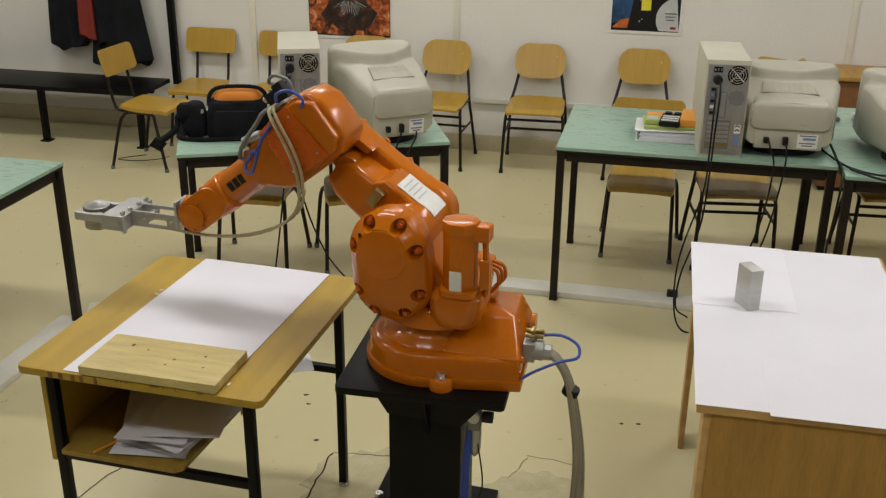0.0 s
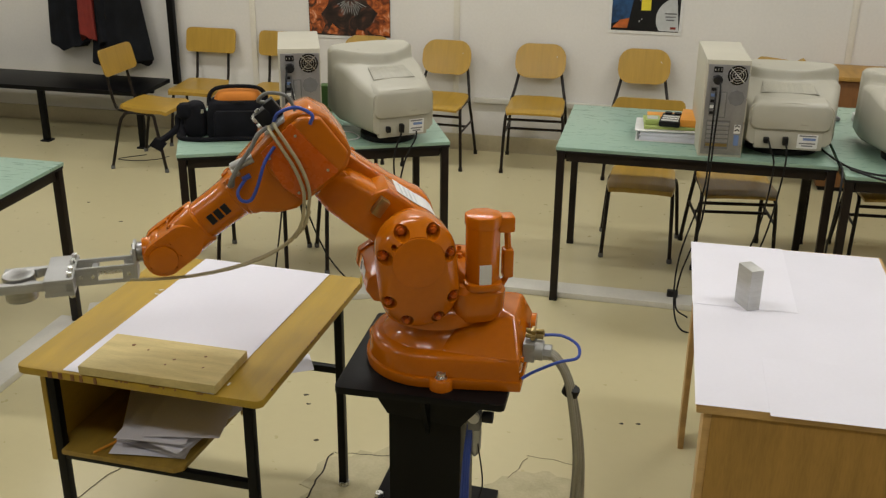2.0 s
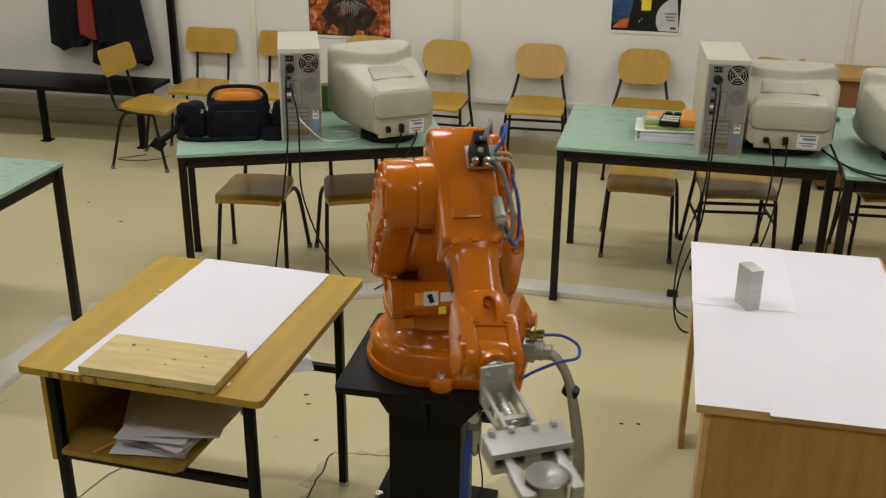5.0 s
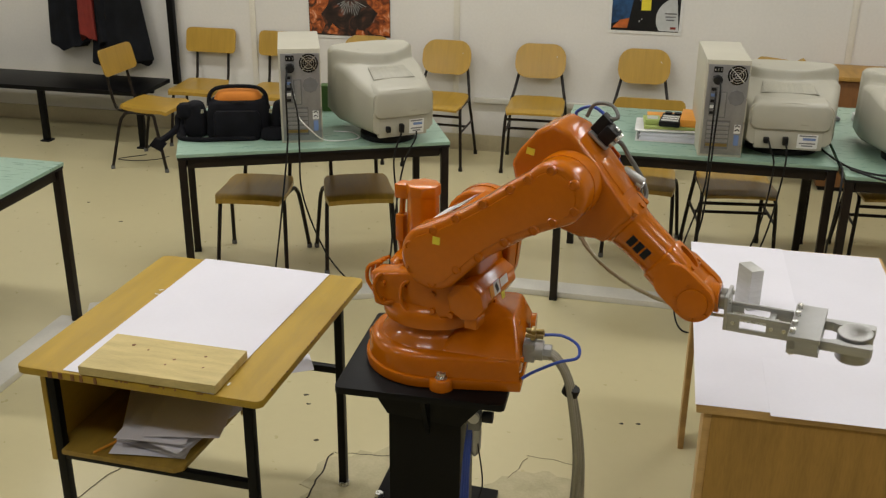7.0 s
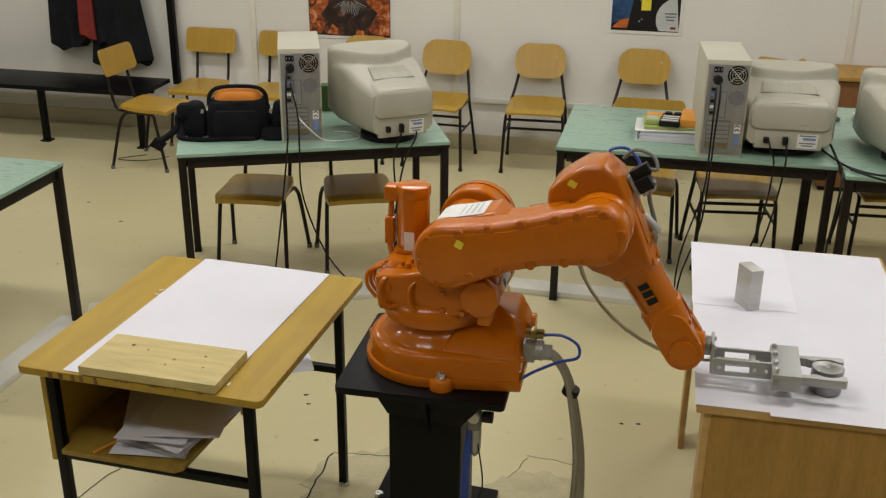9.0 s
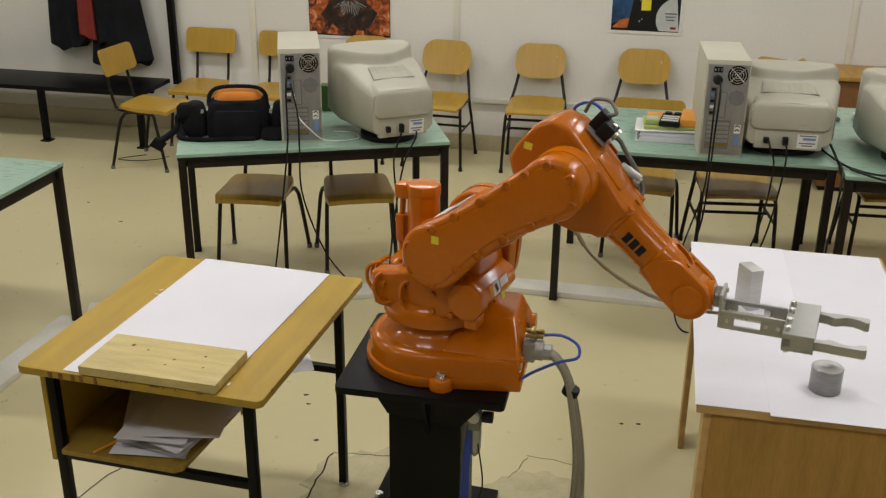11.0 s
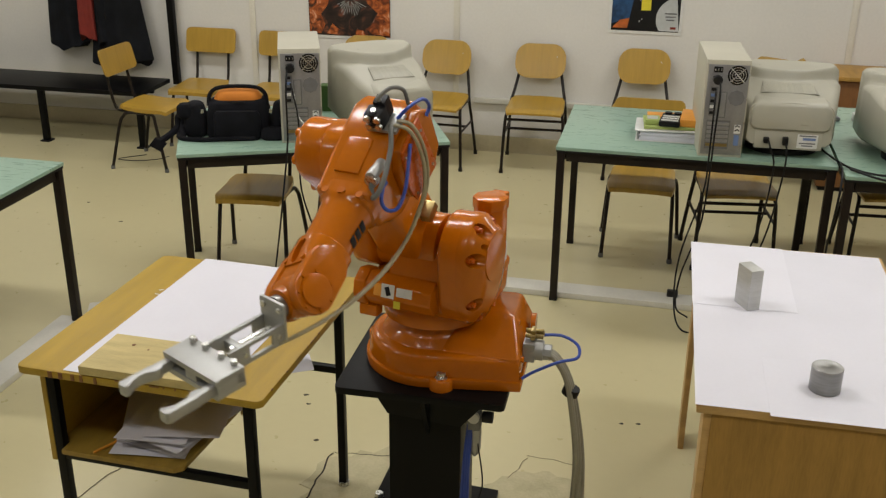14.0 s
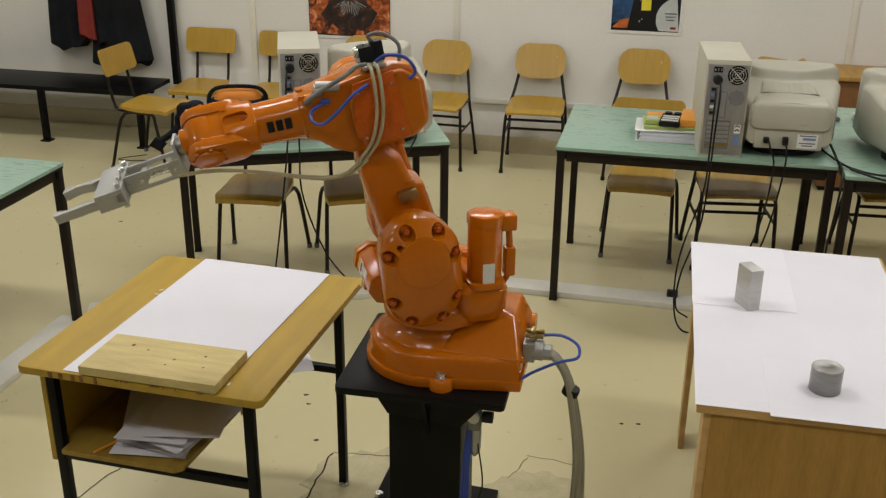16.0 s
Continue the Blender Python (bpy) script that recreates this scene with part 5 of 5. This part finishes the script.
def build_forearm():
    bm = B()
    # elbow housing
    out = [(-0.135, -0.035), (-0.128, -0.070), (-0.095, -0.095), (-0.02, -0.100), (0.06, -0.100), (0.100, -0.082), (0.130, -0.055), (0.150, -0.048), (0.150, 0.050), (0.125, 0.053), (0.080, 0.064), (0.0, 0.078), (-0.07, 0.087), (-0.115, 0.072), (-0.135, 0.030)]
    prism(bm, out, 0.130, T(0, -0.002, 0) @ XZ, 0.013, 3)
    prism(bm, [(-0.122, -0.06), (-0.09, -0.083), (-0.02, -0.088), (0.02, -0.083), (0.045, -0.06), (0.05, 0.02), (0.03, 0.060), (-0.03, 0.072), (-0.085, 0.074), (-0.122, 0.045)], 0.026, T(0, 0.072, 0) @ XZ, 0.008, 3)
    box(bm, 0.09, 0.060, 0.012, T(0.058, -0.010, 0.0655) @ R(9, "Y"), 0.005)
    # neck and tube
    loft(bm, [[(x, y, z) for y, z in rrect(w, h, r, 5)] for x, w, h, r in ((0.12, 0.128, 0.112, 0.04), (0.146, 0.126, 0.110, 0.045), (0.156, 0.124, 0.109, 0.046), (0.160, 0.114, 0.104, 0.046), (0.172, 0.109, 0.101, 0.046), (0.20, 0.104, 0.098, 0.046), (0.2605, 0.100, 0.097, 0.046))])
    f = keyed("forearm", bm, ORANGE, "orange forearm and elbow housing")
    part("cover_plate", prism(B(), [(-0.078, -0.080), (0.032, -0.080), (0.046, -0.03), (0.034, 0.066), (-0.062, 0.078)], 0.007, T(0, 0.0885, 0) @ XZ, 0.003), ORANGE_COVER, f, "flat orange side cover")
    bolts(f, [T(x, 0.093, z) @ R(90, "X") for x, z in ((-0.06, -0.06), (-0.052, 0.05), (0.026, -0.062), (0.026, 0.045))], 0.0035, 0.004, BOLT)
    bolts(f, [T(0.148, y, 0.054 - 0.006 * (y != 0)) for y in (-0.040, 0.0, 0.040)], 0.009, 0.012)
    bolts(f, [T(0.142, -0.058, z) @ R(90, "X") for z in (-0.03, 0.01, 0.035)], 0.007, 0.010)
    part("warning_label", box(B(), 0.020, 0.001, 0.016, T(-0.112, -0.0678, -0.013) @ R(-30, "Y"), 0), YELLOW, f, "yellow warning label")
    # maker's mark drawn as plain bars
    for sy in (-1, 1):
        for k in range(3):
            part("mark_bar", box(B(), 0.016, 0.0015, 0.026, T(0.190 + 0.0205 * k, sy * (0.0530 - 0.0008 * k), 0.002), 0.0004), BLACK, f, "black printed mark")
    part("mark_bar", box(B(), 0.0015, 0.045, 0.015, T(-0.1245, 0.02, 0.02), 0.0004), BLACK, f, "black printed mark")
    # valve block on top
    vb = B()
    box(vb, 0.055, 0.070, 0.008, T(-0.025, 0.035, 0.089), 0.002)
    v = part("valve_block", vb, ALU, f, "aluminium valve plate")
    vc = B()
    box(vc, 0.034, 0.040, 0.038, T(-0.016, 0.022, 0.112), 0.004)
    box(vc, 0.028, 0.028, 0.046, T(-0.044, 0.026, 0.116), 0.003)
    part("valve_body", vc, BLACK, v, "black air valve")
    for y in (0.011, 0.034):
        for z in (0.103, 0.122):
            part("valve_port", cyl(B(), 0.0075, 0.008, T(0.004, y, z) @ R(90, "Y"), seg=14), BOLT, v, "chrome valve port")
    part("valve_screw", cyl(B(), 0.006, 0.006, T(-0.012, 0.022, 0.133), seg=12), BOLT, v)
    part("connector", cyl(B(), 0.012, 0.055, T(0.088, 0.056, 0.066) @ R(78, "Y"), seg=16, bev=0.002), ALU, f, "metal cable connector")
    part("connector_ring", cyl(B(), 0.0145, 0.016, T(0.112, 0.056, 0.061) @ R(78, "Y"), seg=16), BOLT, f)
    part("grey_hose", tube(B(), [(-0.01, 0.052, 0.095), (0.015, 0.066, 0.098), (0.045, 0.075, 0.086), (0.095, 0.082, 0.070), (0.128, 0.080, 0.055), (0.142, 0.070, 0.044), (0.136, 0.060, 0.040), (0.118, 0.056, 0.058)], 0.0055), GREYHOSE, f, "grey sheathed hose")
    part("grey_hose", tube(B(), [(-0.04, 0.026, 0.136), (-0.03, 0.03, 0.152), (-0.06, 0.045, 0.155), (-0.09, 0.055, 0.125), (-0.085, 0.060, 0.088)], 0.0045), GREYHOSE, f, "grey sheathed hose")
    part("blue_hose", tube(B(), [(-0.03, 0.060, 0.098), (-0.055, 0.080, 0.112), (-0.095, 0.092, 0.100), (-0.112, 0.092, 0.065), (-0.095, 0.088, 0.050)], 0.004), BLUEHOSE, f, "blue air hose loop")
    part("blue_hose", tube(B(), [(0.0, 0.094, 0.060), (0.04, 0.104, 0.046), (0.085, 0.108, 0.015), (0.120, 0.102, -0.004), (0.140, 0.090, 0.006), (0.135, 0.078, 0.024), (0.105, 0.070, 0.034)], 0.004), BLUEHOSE, f, "blue air hose loop")
    part("hose_fitting", cyl(B(), 0.006, 0.02, T(0.100, 0.069, 0.036) @ R(80, "Y"), seg=10), BLUEHOSE, f)
    for o in (0.0, 0.015):
        part("hose", tube(B(), [(-0.014 - o, 0.060, 0.096), (-0.014 - o, 0.090, 0.088), (-0.012 - o, 0.104, 0.050), (-0.004 - o, 0.108, -0.01), (0.018 - o, 0.102, -0.07), (0.062 - o, 0.085, -0.122)], 0.0042, 8, 10), HOSE, f, "beige air hose")
    return f


def build_wrist_tube():
    """The rolling half of the forearm, a fork at its end."""
    bm = B()
    loft(bm, [[(x, y, z) for y, z in rrect(w, h, r, 5)] for x, w, h, r in ((-0.120, 0.104, 0.100, 0.046), (-0.115, 0.112, 0.106, 0.042), (-0.075, 0.112, 0.104, 0.036), (-0.045, 0.112, 0.092, 0.030))])
    box(bm, 0.045, 0.066, 0.084, T(-0.032, 0, 0), 0.006)
    for sy in (-1, 1):
        prism(bm, obround(-0.06, 0, 0.046, 0.0, 0, 0.047), 0.026, T(0, sy * 0.044, 0) @ XZ, 0.006, 2)
        cyl(bm, 0.034, 0.008, T(0, sy * 0.060, 0) @ R(90, "X"), seg=28, bev=0.002)
    w = keyed("wrist_fork", bm, ORANGE, "orange rolling wrist fork")
    cut = B()
    for sz in (-1, 1):
        prism(cut, obround(-0.092, 0, 0.013, -0.060, 0, 0.013, 8), 0.024, T(0, 0, sz * 0.052), 0)
    carve(w, cut)
    for sy in (-1, 1):
        bolts(w, [T(0.039 * math.cos(radians(a)), sy * 0.058, 0.039 * math.sin(radians(a))) @ R(90, "X") for a in (0, 50, 100, 150, 210, 260, 310)], 0.0045, 0.006)
        part("slot_screw", cyl(B(), 0.006, 0.008, T(-0.092, 0.0, sy * 0.041), seg=6), ORANGE_COVER, w)
    bolts(w, [T(-0.055, y, 0.0475) for y in (-0.03, 0.03)], 0.006, 0.006)
    return w


def build_wrist():
    bm = B()
    cyl(bm, 0.0445, 0.062, R(90, "X"), seg=36, bev=0.004)
    cyl(bm, 0.034, 0.040, T(0.030, 0, 0) @ R(90, "Y"), seg=28, bev=0.003)
    w = keyed("wrist", bm, ORANGE, "orange tilting wrist head")
    part("flange", cyl(B(), 0.024, 0.014, T(0.057, 0, 0) @ R(90, "Y"), seg=28, bev=0.001), STEEL, w, "steel tool flange")
    return w


def build_gripper():
    zc = -0.040
    g = keyed("gripper", prism(B(), rrect(0.066, 0.084, 0.004, 2), 0.007, T(0.0685, 0, -0.020) @ R(90, "Y") @ R(90, "Z"), 0.001), ALU, "aluminium gripper mounting plate")
    bolts(g, [T(0.074, y, z) @ R(90, "Y") for y in (-0.022, 0.022) for z in (0.008,)], 0.006, 0.006, BOLT)
    for sy in (-1, 1):
        bm = B()
        y = sy * 0.028
        box(bm, 0.135, 0.006, 0.010, T(0.139, y, zc + 0.017), 0.001)
        box(bm, 0.135, 0.006, 0.010, T(0.139, y, zc - 0.017), 0.001)
        box(bm, 0.028, 0.006, 0.026, T(0.086, y, zc), 0.001)
        box(bm, 0.050, 0.006, 0.026, T(0.182, y, zc), 0.001)
        r = part("side_rail", bm, ALU, g, "slotted aluminium side rail")
        bolts(r, [T(x, y + sy * 0.004, zc) @ R(90, "X") for x in (0.086, 0.168, 0.195)], 0.005, 0.004, BOLT)
    part("piston", cyl(B(), 0.010, 0.10, T(0.13, 0, zc) @ R(90, "Y"), seg=16), BOLT, g, "bright piston rod")
    part("cross_bar", box(B(), 0.014, 0.05, 0.022, T(0.165, 0, zc), 0.002), ALU, g)
    bl = B()
    box(bl, 0.066, 0.150, 0.012, T(0.240, 0, -0.029), 0.0015)
    box(bl, 0.066, 0.150, 0.012, T(0.240, 0, -0.059), 0.0015)
    box(bl, 0.018, 0.150, 0.020, T(0.216, 0, -0.044), 0.001)
    for y in (-0.072, 0.0, 0.072):
        box(bl, 0.062, 0.006 if y else 0.03, 0.020, T(0.240, y, -0.044), 0.001)
    blk = part("jaw_block", bl, ALU, g, "wide aluminium jaw block")
    bolts(blk, [T(0.216, y, -0.018) for y in (-0.058, -0.022, 0.022, 0.058)], 0.007, 0.010, BOLT)
    bolts(blk, [T(0.216, y, -0.070) for y in (-0.058, 0.058)], 0.007, 0.010, BOLT)
    return g


def build_finger(sy):
    """Finger with a rounded notch; its inner side meets a round of 40 mm radius."""
    pts = [(0.225, 0.0), (0.225, 0.013), (0.300, 0.013), (0.310, 0.015), (0.372, 0.015), (0.377, 0.010), (0.376, -0.006), (0.370, -0.008)]
    for k in range(9):
        x = 0.366 - 0.056 * k / 8
        pts.append((x, 0.003 - 0.011 * ((x - 0.338) / 0.03) ** 2))
    pts += [(0.300, -0.007), (0.290, -0.001)]
    if sy < 0:
        pts = [(x, -y) for x, y in pts][::-1]
    return keyed("gripper_finger", prism(B(), pts, 0.022, T(0, 0, -0.046), 0.001), ALU, "aluminium gripper finger with a rounded notch")


build_base()
turret, upper, fore, fork, wrist, grip = build_turret(), build_upper(), build_forearm(), build_wrist_tube(), build_wrist(), build_gripper()
finger_l, finger_r = build_finger(1), build_finger(-1)

cb = B()
lathe(cb, [(0.0375, -0.0650), (0.0385, -0.0635), (0.0385, -0.0015), (0.0370, 0.0), (0.010, 0.0), (0.008, -0.001), (0.003, -0.002)], None, 48)
cylinder = tagged(part("metal_cylinder", cb, STEEL), "turned steel cylinder carried by the gripper, then set on paper", "metal cylinder")

HOSES = [[part("hose_link", cyl(B(), 0.0042, 0.056, R(90, "Y"), seg=8, bev=0.001), HOSE, robot, "beige air hose piece") for _ in range(12)] for _ in range(2)]

# joints by time: seconds, then the six axes in degrees
JOINTS = [
    (0, 162.6, 53.8, -15.9, -1.3, -38.3, 0.3), (1, 162.6, 53.8, -15.9, -1.3, -38.3, 0.3),
    (1.5, 175.2, 56.1, -18.9, -4.5, -36.7, 1.8), (2, 190.7, 53.1, -17.1, -3.2, -34.7, 2.3),
    (2.5, 203.1, 54.1, -16.5, -5.4, -35.2, 5.5), (3, 217.8, 53.9, -15.8, -7.3, -36.3, 6.8),
    (3.5, 233.2, 53.2, -14.9, -8.0, -36.4, 6.6), (4, 247.7, 52.1, -14.2, -10.0, -35.2, 8.3),
    (4.6, 266.6, 51.2, -12.4, -11.1, -35.8, 9.3), (5.5, 294.3, 51.6, -12.9, -9.6, -36.2, 10.3),
    (6.3, 316.0, 53.0, -12.2, -6.8, -39.0, 8.2), (6.6, 323.6, 54.7, -15.3, -4.0, -39.2, 7.0),
    (7, 333.3, 55.3, -16.7, -2.5, -40.1, 6.3), (7.5, 341.4, 55.0, -15.6, -3.4, -40.7, 5.8),
    (8, 342.9, 64.3, -14.7, -3.9, -51.0, 5.3), (8.5, 343.5, 72.2, -16.9, -3.6, -58.2, 4.5),
    (9, 344.1, 74.8, -18.7, -2.6, -58.2, 3.7), (9.7, 344.2, 75.0, -18.6, -2.8, -58.0, 5.3),
    (10.1, 343.6, 69.6, -16.5, -3.2, -54.7, 6.2), (10.5, 341.9, 57.2, -15.7, -3.7, -42.4, 7.3),
    (11.3, 324.9, 52.3, -12.7, -6.2, -40.0, 10.7), (11.5, 316.8, 52.1, -16.1, -6.2, -36.2, 13.2),
    (12, 302.4, 51.1, -15.5, -11.8, -32.8, 15.3), (12.5, 288.4, 50.5, -16.2, -10.9, -30.7, 14.0),
    (13, 273.0, 49.1, -14.7, -12.9, -29.9, 12.5), (13.5, 258.3, 47.8, -14.2, -5.4, -32.7, 4.3),
    (14, 245.2, 40.5, -10.6, 32.0, -28.5, -31.7), (14.5, 231.8, 34.8, -9.8, 48.3, -22.3, -47.9),
    (15, 217.9, 28.7, -7.4, 36.8, -15.0, -38.3), (15.5, 202.3, 21.4, -5.7, -4.7, 0.0, 3.1),
    (16, 194.5, 16.9, -6.8, -43.7, 12.1, 38.4)]
FINGERS = [(0, 0.0395), (9.35, 0.0395), (9.75, 0.056), (16, 0.056)]


def glide(rows, t, k):
    """Monotone cubic through the rows' column k."""
    n = len(rows)
    i = max(j for j in range(n - 1) if rows[j][0] <= t + 1e-9)
    slope = lambda j: (rows[j + 1][k] - rows[j][k]) / (rows[j + 1][0] - rows[j][0])

    def tangent(j):
        if j == 0 or j == n - 1:
            return slope(min(j, n - 2)) if j else 0.0
        a, b = slope(j - 1), slope(j)
        return 0.0 if a * b <= 0 else 2 * a * b / (a + b)
    h = rows[i + 1][0] - rows[i][0]
    s = (t - rows[i][0]) / h
    m0, m1, p0, p1 = tangent(i) * h, tangent(i + 1) * h, rows[i][k], rows[i + 1][k]
    return (2 * s ** 3 - 3 * s * s + 1) * p0 + (s ** 3 - 2 * s * s + s) * m0 + (-2 * s ** 3 + 3 * s * s) * p1 + (s ** 3 - s * s) * m1


def links(t):
    q = [glide(JOINTS, t, k) for k in range(1, 7)]
    a = R(q[0], "Z")
    b = a @ T(*S2) @ R(q[1], "Y")
    c = b @ T(0, 0, L2) @ R(q[2], "Y")
    d = c @ T(L3, 0, 0) @ R(q[3], "X")
    e = d @ R(q[4], "Y")
    g = e @ R(q[5], "X")
    return a, b, c, d, e, g


def motions():
    times = [k * 0.1 for k in range(161)]
    keys = {t: links(t) for t in times}
    for ob, k in ((turret, 0), (upper, 1), (fore, 2), (fork, 3), (wrist, 4), (grip, 5)):
        walk(ob, [(t, keys[t][k]) for t in times])
    walk(finger_l, [(t, keys[t][5] @ T(0, glide(FINGERS, t, 1), 0)) for t in times])
    walk(finger_r, [(t, keys[t][5] @ T(0, -glide(FINGERS, t, 1), 0)) for t in times])
    rest, rows = Vector((0.9618, 2.2601, 0.7524 + 0.0650)), []
    for t in times:
        m = keys[times[min(93, int(round(t * 10)))]][5]
        held = Vector(robot.location) + 1.04 * (m @ Vector((0.338, 0, -0.0287)))
        turn = m.to_3x3().normalized().to_4x4()
        flat = R(math.degrees(m.to_euler().z), "Z")
        k = max(0.0, min(1.0, (t - 8.6) / 0.6))
        k = k * k * (3 - 2 * k)
        rows.append((t, Matrix.Translation(held.lerp(rest, k)) @ turn.to_quaternion().slerp(flat.to_quaternion(), k).to_matrix().to_4x4()))
    walk(cylinder, rows)
    coarse = [k * 0.2 for k in range(81)]
    for h, chain in enumerate(HOSES):
        o = 0.016 * h
        rows = [[] for _ in chain]
        for t in coarse:
            ks = keys[times[int(round(t * 10))]]
            p0, p3 = ks[2] @ Vector((0.062 - o, 0.085, -0.122)), ks[5] @ Vector((0.075 + 0.5 * o, 0.030, -0.058))
            reach = (p3 - p0).length
            d0 = (ks[2].to_3x3() @ Vector((0.72, -0.25, -0.65))).normalized()
            d1 = (ks[5].to_3x3() @ Vector((-1.0, 0.0, -0.12))).normalized()
            p1, p2 = p0 + d0 * 0.11, p3 + d1 * reach * 0.45
            bez = [p0 * (1 - s) ** 3 + p1 * 3 * s * (1 - s) ** 2 + p2 * 3 * s * s * (1 - s) + p3 * s ** 3 for s in [k / 12 for k in range(13)]]
            for k in range(12):
                dv = bez[k + 1] - bez[k]
                rows[k].append((t, Matrix.Translation((bez[k] + bez[k + 1]) / 2) @ dv.to_track_quat("X", "Z").to_matrix().to_4x4()))
        for ob, rr in zip(chain, rows):
            walk(ob, rr)


motions()
